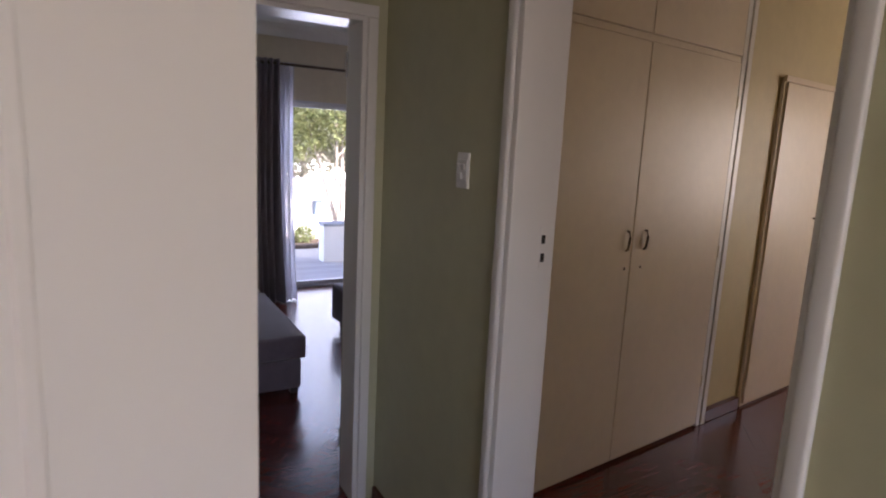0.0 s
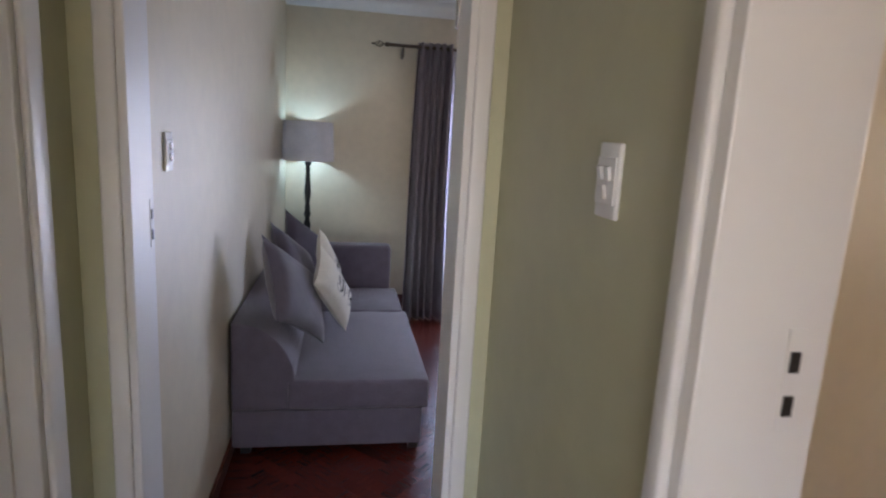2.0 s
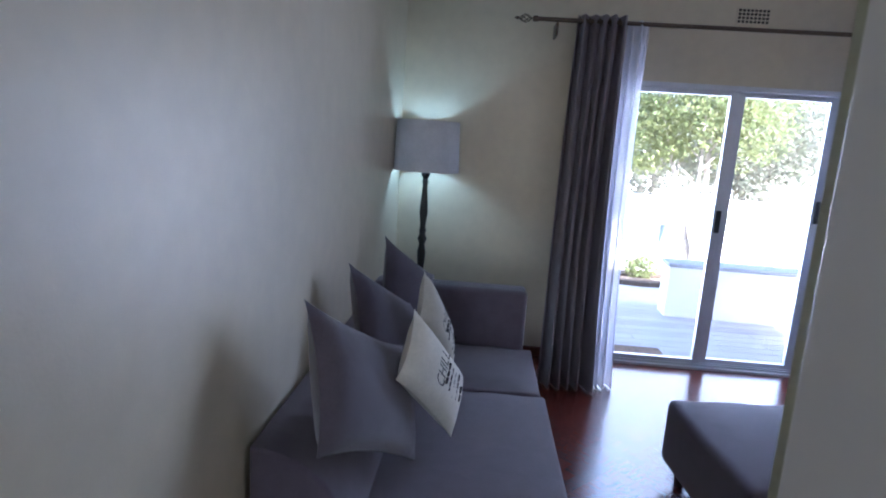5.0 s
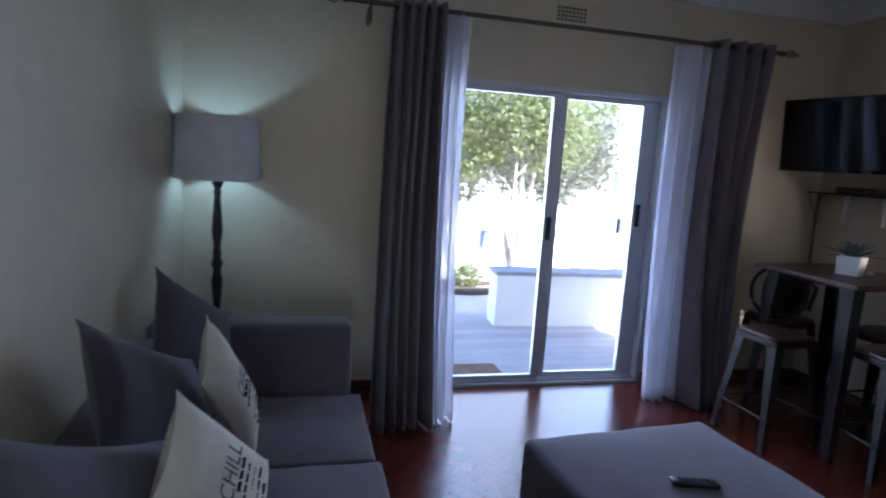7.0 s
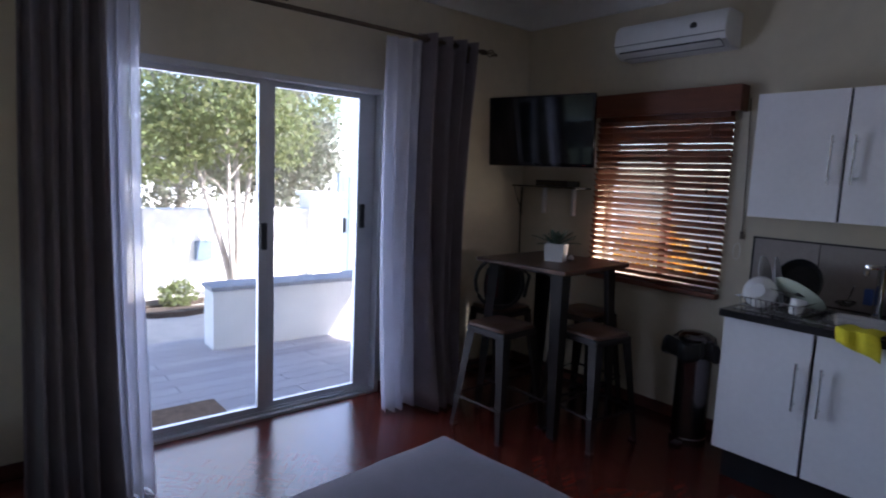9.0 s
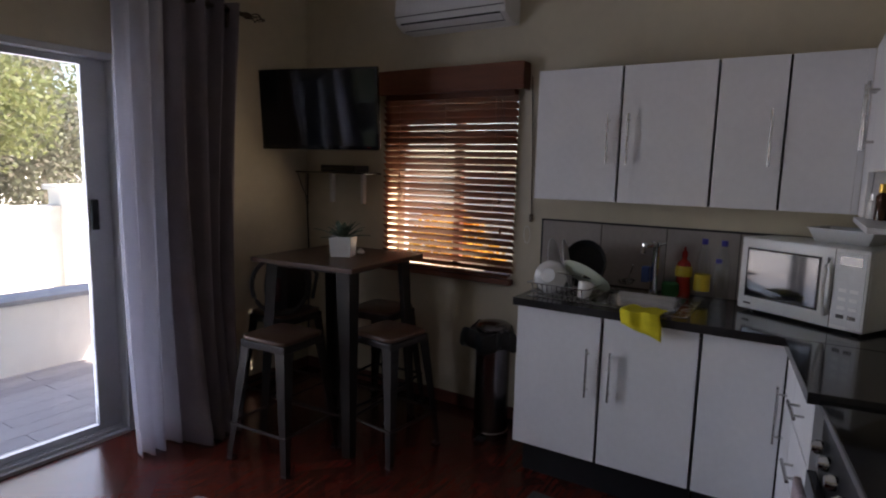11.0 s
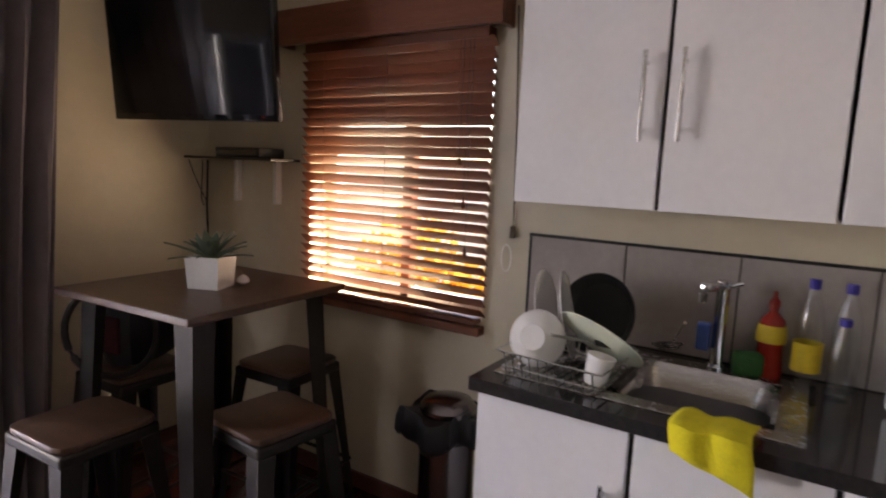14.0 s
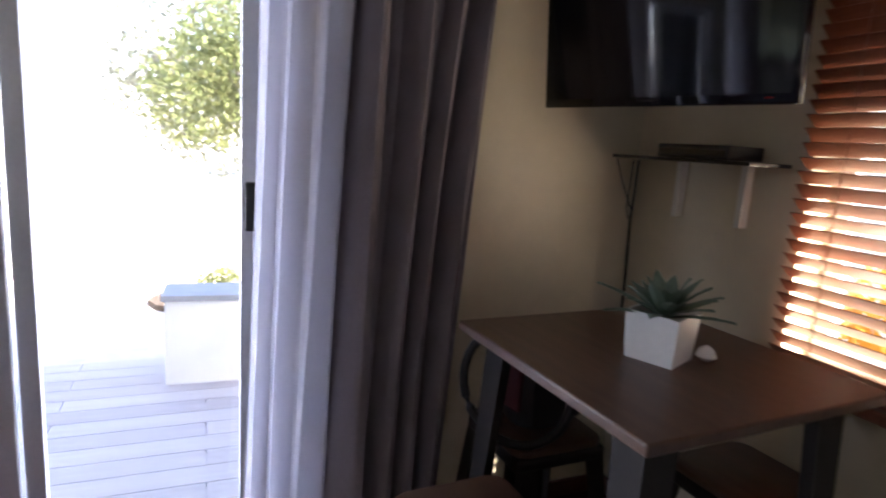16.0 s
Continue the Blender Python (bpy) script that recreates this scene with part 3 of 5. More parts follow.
curtain("sheer_curtain", 3.60, 3.86, 3.54, 3.76, RODY - 0.01, RODZ - 0.03, 3, 0.09, SHEER, "white voile sheer curtain beside the door", 11, False, 0.14)

# ---- floor lamp ----
fl = thing("floor_lamp", 0.815, 6.42, 0, 0, "black turned wood floor lamp with a linen drum shade", "floor lamp")
part("base", lathe([(0.135, 0), (0.135, 0.02), (0.12, 0.03), (0.05, 0.045), (0.03, 0.07)], 28), BLACK, fl, smooth=True)
post = [(0.022, 0.07), (0.018, 0.15), (0.026, 0.30), (0.030, 0.42), (0.020, 0.46), (0.031, 0.49), (0.020, 0.52), (0.016, 0.56), (0.021, 0.66), (0.031, 0.78),
        (0.022, 0.82), (0.020, 0.84), (0.033, 0.875), (0.020, 0.91), (0.026, 0.935), (0.019, 0.955), (0.020, 0.99), (0.030, 1.06), (0.026, 1.12), (0.016, 1.25), (0.022, 1.275),
        (0.015, 1.29), (0.030, 1.32), (0.030, 1.335), (0.012, 1.36), (0.010, 1.44)]
part("post", lathe(post, 18), BLACK, fl, smooth=True)
sh = part("shade", lathe([(0.225, 1.345), (0.225, 1.35), (0.212, 1.675), (0.212, 1.68), (0.209, 1.68), (0.222, 1.345)], 40, cap=False), SHADE, fl, "pale grey linen drum shade", True)
spider = tube([(-0.21, 0, 1.66), (0, 0, 1.64), (0.21, 0, 1.66)], 0.003, 6)
tube([(0, -0.21, 1.66), (0, 0, 1.64), (0, 0.21, 1.66)], 0.003, 6, spider)
part("shade_ring", spider, STEEL, fl)

# ---- sofa ----
so = thing("sofa", X0 + 0.015, 3.86, 0, 0, "mauve grey fabric sofa along the wall", "sofa")
part("base", box(0.0, 0.0, 0.045, 0.935, 1.80, 0.243, 0.016), SOFA, so, smooth=True)


def extrude_y(outline, y0, y1, bevel):
    bm = rings([[(x, y, z) for x, z in outline] for y in (y0, y1)])
    bmesh.ops.recalc_face_normals(bm, faces=bm.faces[:])
    ed = [e for e in bm.edges if abs(e.verts[0].co.y - e.verts[1].co.y) < 1e-5]
    bmesh.ops.bevel(bm, geom=ed, offset=bevel, segments=3, profile=0.5, affect="EDGES")
    return bm


back = [(0.0, 0.246), (0.275, 0.246), (0.29, 0.33), (0.30, 0.41), (0.29, 0.47), (0.262, 0.535), (0.215, 0.60), (0.15, 0.65), (0.09, 0.676), (0.05, 0.685), (0.0, 0.685)]
part("backrest", extrude_y(back, 0.0, 1.80, 0.012), SOFA, so, smooth=True)


def soft_block(x0, y0, z0, x1, y1, z1, bevel, puff, name, root, mat, label=""):
    bm = box(x0, y0, z0, x1, y1, z1)
    bmesh.ops.subdivide_edges(bm, edges=bm.edges[:], cuts=7, use_grid_fill=True)
    cx, cy = (x0 + x1) / 2, (y0 + y1) / 2
    hx, hy = (x1 - x0) / 2, (y1 - y0) / 2
    for v in bm.verts:
        u, w = (v.co.x - cx) / hx, (v.co.y - cy) / hy
        if v.co.z > z1 - 1e-4:
            v.co.z += puff * (1 - u ** 4) * (1 - w ** 4) + 0.003 * math.sin(9 * u + 5 * w)
    sharp = [e for e in bm.edges if e.calc_face_angle(0) > 0.9]
    bmesh.ops.bevel(bm, geom=sharp, offset=bevel, segments=4, profile=0.5, affect="EDGES", clamp_overlap=True)
    return part(name, bm, mat, root, label, True)


soft_block(0.265, -0.014, 0.25, 0.962, 1.165, 0.40, 0.04, 0.022, "seat_cushion", so, SOFA)
soft_block(0.265, 1.175, 0.25, 0.945, 1.80, 0.40, 0.04, 0.022, "seat_cushion", so, SOFA)
part("armrest", box(0.0, 1.81, 0.07, 0.90, 1.99, 0.735, 0.03, 3), SOFA, so, smooth=True)
for x, y in ((0.06, 0.06), (0.90, 0.06), (0.06, 1.93), (0.84, 1.93)):
    part("leg", box(x - 0.025, y - 0.025, 0, x + 0.025, y + 0.025, 0.072, 0.004), BLACK, so, "black block leg")


def pillow_mesh(size, thick, seed):
    rnd = random.Random(seed)
    n = 14
    bm = bmesh.new()
    sides = []
    for s in (1, -1):
        g = []
        for j in range(n + 1):
            row = []
            for i in range(n + 1):
                u, v = 2 * i / n - 1, 2 * j / n - 1
                pinch = 1 - 0.13 * (1 - u * u) * abs(v) ** 2
                pinch2 = 1 - 0.13 * (1 - v * v) * abs(u) ** 2
                t = thick * ((1 - u ** 2) * (1 - v ** 2)) ** 0.42
                t += 0.006 * math.sin(7 * u + 5 * v + seed) * (1 - u * u) * (1 - v * v)
                row.append(bm.verts.new((u * size / 2 * pinch2, v * size / 2 * pinch, s * t / 2)))
            g.append(row)
        sides.append(g)
        for j in range(n):
            for i in range(n):
                q = (g[j][i], g[j][i + 1], g[j + 1][i + 1], g[j + 1][i])
                bm.faces.new(q if s > 0 else tuple(reversed(q)))
    bmesh.ops.remove_doubles(bm, verts=bm.verts[:], dist=0.0005)
    return bm


def letters(text, size, mat, parent, x, y, z, name="lettering"):
    cu = bpy.data.curves.new("lettering", "FONT")
    cu.body, cu.size, cu.align_x, cu.align_y, cu.shear = text, size, "CENTER", "CENTER", 0.0
    tmp = bpy.data.objects.new("lettering", cu)
    me = bpy.data.meshes.new_from_object(tmp)
    me.materials.append(mat)
    ob = new(name, me)
    ob.parent = parent
    ob.location = (x, y, z)
    return ob


def cushion(m, size, thick, mat, label, seed, printed=False):
    root = thing("cushion", *m.translation, 0, label, "cushion", "cushions on the sofa")
    part("cover", pillow_mesh(size, thick, seed), mat, root, smooth=True)
    if printed:
        rnd = random.Random(seed)
        z = thick / 2 + 0.009
        letters("CHILL", 0.088, INK, root, 0.0, 0.075, z)
        for k in range(5):
            w = rnd.uniform(0.10, 0.18)
            bm = bmesh.new()
            x = -w / 2
            while x < w / 2:
                ln = rnd.uniform(0.02, 0.05)
                box(x, 0.015 - k * 0.035, z - 0.012, x + ln, 0.0185 - k * 0.035 + rnd.uniform(0, 0.003), z - 0.004 - 0.004 * k, bm=bm)
                x += ln + 0.012
            part("script_line", bm, INK, root)
    else:
        n = 40
        h = size / 2 * 0.985
        pts = [(-h, -h * 0.93 + 2 * h * 0.93 * i / n, 0) for i in range(n + 1)]
        pts = [(-size / 2 * (1 - 0.13 * (1 - (p[1] / h) ** 2)), p[1], 0.0) for p in pts]
        part("zip", tube(pts, 0.003, 5), BLACK, root, "dark zip seam")
    shape = m.to_3x3().to_4x4()
    for c in root.children:
        c.data.transform(shape @ Matrix.Translation(c.location))
        c.location = (0, 0, 0)
    return root


def on_corner(size, centre, up, side):
    """A limp cushion that stands on one corner: its centre and the ways from there to its top and to its near side corner."""
    a, b = Vector(up), Vector(side)
    ex, ey = (a - b) / size, (a + b) / size
    ez = ex.cross(ey).normalized()
    return Matrix(((ex.x, ey.x, ez.x, centre[0]), (ex.y, ey.y, ez.y, centre[1]), (ex.z, ey.z, ez.z, centre[2]), (0, 0, 0, 1)))


for size, thick, mat, centre, up, side, label in (
        (0.60, 0.16, CUSHION, (0.895, 4.12, 0.765), (-0.145, -0.215, 0.35), (-0.06, -0.36, -0.03), "mauve grey cushion with a dark zip, on the sofa"),
        (0.56, 0.15, CUSHION, (0.845, 4.82, 0.745), (-0.14, -0.195, 0.32), (-0.06, -0.30, -0.03), "mauve grey cushion leaning on the sofa back"),
        (0.52, 0.14, CUSHION, (0.85, 5.47, 0.74), (-0.14, -0.01, 0.30), (-0.12, -0.22, -0.05), "mauve grey cushion beside the tall armrest"),
        (0.47, 0.12, PRINT, (1.085, 4.394, 0.715), (-0.075, -0.105, 0.285), (-0.10, -0.30, 0.11), "off-white cushion with black printed words"),
        (0.47, 0.12, PRINT, (1.05, 4.95, 0.715), (-0.07, -0.05, 0.285), (-0.07, -0.15, 0.09), "off-white cushion with black printed words")):
    cushion(on_corner(size, centre, up, side), size, thick, mat, label, int(centre[1] * 10), mat is PRINT)

# ---- ottoman and remote ----
ot = thing("ottoman", 2.26, 4.13, 0, 5, "large mauve grey fabric ottoman", "ottoman")
soft_block(0.0, 0.22, 0.09, 0.92, 1.0, 0.41, 0.045, 0.02, "upholstery", ot, SOFA)
for x, y in ((0.08, 0.30), (0.84, 0.30), (0.08, 0.92), (0.84, 0.92)):
    part("leg", lathe([(0.022, 0), (0.028, 0.095)], 12, x, y), BLACK, ot, "black peg leg")
rm = thing("remote_control", 2.65, 4.66, 0.431, -16, "black television remote lying on the ottoman", "remote control")
part("case", box(-0.085, -0.022, 0, 0.085, 0.022, 0.020, 0.008, 3), PLASTIC_SHADE_B, rm, smooth=True)
for i in range(7):
    for j in range(3):
        part("button", box(-0.06 + i * 0.017, -0.013 + j * 0.01, 0.020, -0.05 + i * 0.017, -0.007 + j * 0.01, 0.0225), GUN, rm)

# ---- kitchen window, blind, pelmet ----
kw = tagged(thing("window_kitchen", X1 + 0.12, 5.46, 0.88), "white framed kitchen window behind the blind", "window", kind="structure")
for y0, y1 in ((-0.46, -0.41), (-0.025, 0.025), (0.41, 0.46)):
    part("window_frame", box(0.0, y0, 0.0, 0.05, y1, 1.09, 0.003), CHERRY if y0 == -0.025 else ALU, kw)
for z0, z1 in ((0, 0.05), (1.04, 1.09)):
    part("window_frame", box(0.0, -0.41, z0, 0.05, 0.41, z1, 0.003), ALU, kw)
for y0, y1 in ((-0.41, -0.025), (0.025, 0.41)):
    p = part("pane", box(0.022, y0, 0.05, 0.026, y1, 1.04), GLASS, kw)
    p.visible_shadow = False
bl = thing("venetian_blind", X1 - 0.022, 5.46, 0.0, 0, "cherry wood venetian blind, slats half open", "blind")
part("headrail", box(-0.025, -0.455, 1.925, 0.035, 0.455, 1.965, 0.003), CHERRY, bl)
slat_me = None
NS = 26
for i in range(NS):
    z = 0.915 + i * (1.00 / (NS - 1))
    if slat_me is None:
        b = box(-0.026, -0.474, -0.0016, 0.026, 0.474, 0.0016)
        first = part("slat", b, CHERRY, bl)
        slat_me = first.data
        ob = first
    else:
        ob = new("slat", slat_me)
        ob.parent = bl
    ob.matrix_basis = pose(0, 0, z, 0, 41 + 4 * math.sin(i * 1.7), 0.0)
part("bottom_rail", box(-0.028, -0.455, 0.872, 0.028, 0.455, 0.892, 0.004), CHERRY, bl)
for y in (-0.34, 0.0, 0.34):
    part("ladder_cord", tube([(-0.024, y, 0.89), (-0.024, y, 1.93)], 0.0016, 5), CHERRY, bl)
for y, zz in ((-0.36, 1.48), (-0.385, 1.32), (-0.40, 1.14)):
    part("lift_cord", tube([(-0.034, y, zz), (-0.034, y, 1.93)], 0.0013, 5), BLACK, bl)
    part("tassel", lathe([(0.004, zz + 0.02), (0.009, zz), (0.007, zz - 0.012), (0.001, zz - 0.013)], 10, -0.034, y), CHERRY, bl, "small wooden cord tassel")
pm = thing("pelmet", X1, 5.485, 1.955, 0, "cherry wood pelmet box above the window", "pelmet")
part("front_board", box(-0.10, -0.555, 0, -0.082, 0.555, 0.15, 0.003), CHERRY, pm)
part("side_board", box(-0.082, -0.555, 0, 0, -0.537, 0.15, 0.003), CHERRY, pm)
part("side_board", box(-0.082, 0.537, 0, 0, 0.555, 0.15, 0.003), CHERRY, pm)
part("top_board", box(-0.082, -0.537, 0.135, 0, 0.537, 0.148), CHERRY, pm)
part("lower_bead", box(-0.106, -0.56, 0.0, -0.10, 0.56, 0.02, 0.002), CHERRY, pm)
si = thing("window_sill", X1, 5.46, 0.83, 0, "dark cherry wood window sill", "window sill")
part("board", box(-0.055, -0.475, 0, -0.001, 0.475, 0.035, 0.006), CHERRY, si)
cd = thing("blind_cord", X1 - 0.01, 4.885, 1.25, 0, "thin beige blind cord with a wooden cleat", "cord")
part("cord", tube([(0, 0.0, 0.0), (0, 0.012, 0.4), (0, 0.03, 0.78)], 0.003, 6), BRONZE, cd)
part("cleat", box(-0.008, -0.011, -0.035, 0.0, 0.011, 0.01, 0.003), BRONZE, cd, "brown cord cleat")
part("cord_loop", tube([(-0.006, 0.02 + 0.02 * math.cos(a), -0.11 + 0.05 * math.sin(a)) for a in [k * math.pi / 6 for k in range(12)]], 0.002, 5, closed=True), WHITE, cd)

# ---- air conditioner ----
ac = thing("air_conditioner", X1, 5.375, 2.318, 0, "white split-unit air conditioner high on the wall", "air conditioner")
bm = extrude_y([(0.0, 0.0), (-0.12, 0.0), (-0.185, 0.035), (-0.205, 0.09), (-0.195, 0.17), (-0.16, 0.205), (0.0, 0.205)], -0.365, 0.365, 0.008)
part("casing", bm, PLASTIC_W, ac, smooth=True)
part("outlet", moved(box(-0.035, -0.33, -0.002, 0.035, 0.33, 0.006, 0.002), pose(-0.158, 0, 0.017, 0, 28)), PLASTIC_SHADE_B, ac, "dark air outlet slot")
part("flap", moved(box(-0.03, -0.335, -0.004, 0.02, 0.335, 0.0, 0.001), pose(-0.165, 0, 0.012, 0, 28)), PLASTIC_W, ac)
part("panel_line", box(-0.206, -0.36, 0.070, -0.2, 0.36, 0.073), GUN, ac)
bm = lathe([(0.022, 0), (0.022, 0.002), (0.001, 0.002)], 16)
part("badge", moved(bm, pose(-0.2, -0.17, 0.125, 0, -90)), BLACK, ac, "dark curved badge")

# ---- television on its arm, decoder shelf ----
ta, tb = Vector((4.50, 6.465)), Vector((4.69, 5.70))
ang = math.degrees(math.atan2(tb.y - ta.y, tb.x - ta.x))
tv = thing("television", (ta.x + tb.x) / 2, (ta.y + tb.y) / 2, 1.60, ang, "black flat-screen television on a wall arm", "television")
TW = (tb - ta).length / 2
tv.matrix_world = tv.matrix_world @ pose(0, 0, 0, 5)
part("bezel", box(-TW, 0.0, 0, TW, 0.035, 0.475, 0.006), SCREEN, tv, smooth=True)
part("screen", box(-TW + 0.013, -0.0015, 0.026, TW - 0.013, 0.002, 0.463), SCREEN, tv, "glossy black screen")
part("back_cover", box(-TW * 0.7, 0.035, 0.06, TW * 0.7, 0.075, 0.40, 0.015), PLASTIC_SHADE_B, tv)
part("arm", tube([(0.05, 0.07, 0.22), (0.02, 0.22, 0.22), (0.12, 0.42, 0.22)], 0.018, 8), GUN, tv, "steel wall arm")
part("badge", box(-0.03, -0.003, 0.014, 0.03, 0.0, 0.020), GUN, tv)
part("standby_light", box(TW - 0.07, -0.003, 0.015, TW - 0.055, 0.0, 0.018), RED, tv, "small red standby light")
shf = thing("wall_shelf", 0, 0, 1.455, 0, "black glass corner shelf with white brackets", "shelf")
part("board", prism([(4.90, 6.60), (5.07, 6.64), (5.075, 5.98), (4.90, 5.98)], 0.0, 0.012, 0.002), SCREEN, shf)
for y in (6.12, 6.40):
    part("bracket", box(5.045, y - 0.012, -0.20, 5.079, y + 0.012, 0.0, 0.003), WHITE, shf, "white shelf bracket")
dec = thing("decoder", 4.985, 6.22, 1.468, 90, "black television decoder box on the shelf", "decoder")
part("case", box(-0.15, -0.075, 0, 0.15, 0.075, 0.045, 0.004), PLASTIC_SHADE_B, dec)
part("front_strip", box(-0.14, 0.075, 0.012, 0.14, 0.077, 0.03), SCREEN, dec)
cb = thing("power_cable", 5.055, 6.60, 0.0, 0, "black cable hanging below the shelf", "cable")
part("cable", tube([(0.0, 0.03, 1.45), (-0.004, 0.035, 1.2), (0.004, 0.03, 0.9), (0.0, 0.035, 0.3)], 0.006, 6), PLASTIC_SHADE_B, cb)
part("cable", tube([(-0.13, 0.0, 1.45), (-0.10, -0.01, 1.36), (-0.06, -0.02, 1.27), (-0.045, -0.02, 1.24), (-0.06, -0.02, 1.22), (-0.075, -0.02, 1.26), (-0.05, 0, 1.45)], 0.003, 6), PLASTIC_SHADE_B, cb)

# ---- bar table and stools ----
bt = thing("bar_table", 4.435, 5.77, 0, 3, "square dark wood bar table with steel legs", "table")
part("tabletop", box(-0.345, -0.345, 0.98, 0.345, 0.345, 1.005, 0.005), DKWOOD, bt)
part("apron", box(-0.255, -0.255, 0.95, 0.255, 0.255, 0.979, 0.004), GUN, bt)


def tapered_leg(x, y, dx, dy, top, w0, w1, t=0.004):
    """A pressed steel leg, L-shaped, that splays outwards towards the floor."""
    bm = bmesh.new()
    sx, sy = (1 if dx > 0 else -1), (1 if dy > 0 else -1)
    lo = (x + dx, y + dy)
    loops = []
    for (px, py), z, w in (((x, y), top, w0), ((lo[0], lo[1]), 0.0, w1)):
        loops.append([(px, py, z), (px - sx * w, py, z), (px - sx * w, py - sy * t, z), (px - sx * t, py - sy * t, z), (px - sx * t, py - sy * w, z), (px, py - sy * w, z)])
    rings(loops, bm)
    bmesh.ops.recalc_face_normals(bm, faces=bm.faces[:])
    return bm


for sx in (-1, 1):
    for sy in (-1, 1):
        part("leg", tapered_leg(sx * 0.285, sy * 0.285, sx * 0.035, sy * 0.035, 0.979, 0.085, 0.05), GUN, bt)
for sx in (-1, 1):
    part("foot_rail", tube([(sx * 0.285, -0.29, 0.2), (sx * 0.285, 0.29, 0.2)], 0.008, 8), GUN, bt)
    part("foot_rail", tube([(-0.285, sx * 0.29, 0.2), (0.285, sx * 0.29, 0.2)], 0.008, 8), GUN, bt)

stool = thing("bar_stool", 4.00, 5.77, 0, 3, "backless steel bar stool with a dark wood seat", "stool", "stools round the bar table")
part("seat", prism([(sx * (0.15 - q), sy * (0.15 - p)) for sx, sy, o in ((1, 1, 0), (-1, 1, 1), (-1, -1, 0), (1, -1, 1)) for q, p in (((0, 0.04), (0.012, 0.012), (0.04, 0)) if o == 0 else ((0.04, 0), (0.012, 0.012), (0, 0.04)))], 0.632, 0.652, 0.005), DKWOOD, stool, "dark wooden seat", True)
part("seat_frame", box(-0.15, -0.15, 0.59, 0.15, 0.15, 0.631, 0.010), GUN, stool)
for sx in (-1, 1):
    for sy in (-1, 1):
        part("leg", tapered_leg(sx * 0.147, sy * 0.147, sx * 0.055, sy * 0.055, 0.60, 0.062, 0.030), GUN, stool)
        part("foot_cap", box(sx * 0.185 - 0.018, sy * 0.185 - 0.018, 0, sx * 0.185 + 0.018, sy * 0.185 + 0.018, 0.012), PLASTIC_SHADE_B, stool)
for s in (-1, 1):
    part("stretcher", tube([(-0.185, s * 0.185, 0.19), (0.185, s * 0.185, 0.19)], 0.008, 8), GUN, stool)
    part("stretcher", tube([(s * 0.185, -0.185, 0.19), (s * 0.185, 0.185, 0.19)], 0.008, 8), GUN, stool)
copy_thing(stool, pose(4.375, 5.37, 0, 0, 0, -6))
copy_thing(stool, pose(4.785, 5.735, 0, 0, 0, 3))
copy_thing(stool, pose(4.37, 6.14, 0, 0, 0, 2))
pk = thing("backpack", 4.42, 6.17, 0.653, 10, "dark backpack with a red panel lying on a stool", "bag")
bm = box(-0.15, -0.10, 0, 0.15, 0.10, 0.30)
bmesh.ops.subdivide_edges(bm, edges=bm.edges[:], cuts=4, use_grid_fill=True)
for v in bm.verts:
    r = Vector((v.co.x / 0.15, v.co.y / 0.10, (v.co.z - 0.15) / 0.15))
    f = 1 / max(1, r.length) ** 0.55
    v.co = Vector((v.co.x * f, v.co.y * f, 0.15 + (v.co.z - 0.15) * f + 0.012 * math.sin(9 * v.co.x)))
    v.co.z = max(0, v.co.z - 0.012)
part("body", bm, PLASTIC_SHADE_B, pk, smooth=True)
part("front_panel", box(-0.155, -0.05, 0.06, -0.135, 0.05, 0.20, 0.008), DKRED, pk, "dark red panel")
part("strap", tube([(0.05, -0.09, 0.26), (0.08, -0.15, 0.2), (0.06, -0.13, 0.05)], 0.012, 6), PLASTIC_SHADE_B, pk)
hp = thing("hoop", 4.225, 6.03, 0.653, 40, "black hoop leaning beside the curtain", "hoop")
part("ring", tube([(0.0, 0.155 * math.cos(a), 0.175 + 0.165 * math.sin(a)) for a in [k * math.pi / 16 for k in range(32)]], 0.013, 8, closed=True), PLASTIC_SHADE_B, hp, smooth=True)

pt = thing("plant_pot", 4.425, 5.74, 1.0055, 24, "white square pot with a pale succulent", "plant")
bm = rings([[(sx * w, sy * w, z) for sx, sy in ((-1, -1), (1, -1), (1, 1), (-1, 1))] for w, z in ((0.056, 0), (0.063, 0.112), (0.057, 0.112), (0.055, 0.095))])
part("pot", bm, PLASTIC_W, pt)
rnd = random.Random(4)
for k in range(26):
    a, el = k * 2.4, 0.25 + 1.1 * (k / 26)
    ln = rnd.uniform(0.12, 0.17) * (1.1 - 0.35 * k / 26)
    d = Vector((math.cos(a) * math.cos(el), math.sin(a) * math.cos(el), math.sin(el)))
    s = d.cross(Vector((0, 0, 1))).normalized()
    base = Vector((0, 0, 0.095)) + d * 0.012
    loops = []
    for f, w in ((0, 0.007), (0.3, 0.017), (0.65, 0.016), (0.9, 0.006), (1.0, 0.001)):
        c = base + d * ln * f + Vector((0, 0, -0.03 * f * f))
        up = s.cross(d)
        loops.append([tuple(c + s * w), tuple(c + up * 0.003), tuple(c - s * w), tuple(c - up * 0.003)])
    part("leaf", rings(loops), SUCCULENT, pt)
orn = thing("ornament", 4.53, 5.70, 1.0055, 0, "small white shell-shaped ornament beside the pot", "ornament")
part("shell", lathe([(0.012, 0), (0.024, 0.010), (0.018, 0.026), (0.006, 0.034), (0.001, 0.036)], 12), CERAMIC, orn, smooth=True)

# ---- kitchen base units: doors face -x along the window wall, +y along the hall wall ----
FX, FY = 4.50, 3.55      # planes of the door fronts
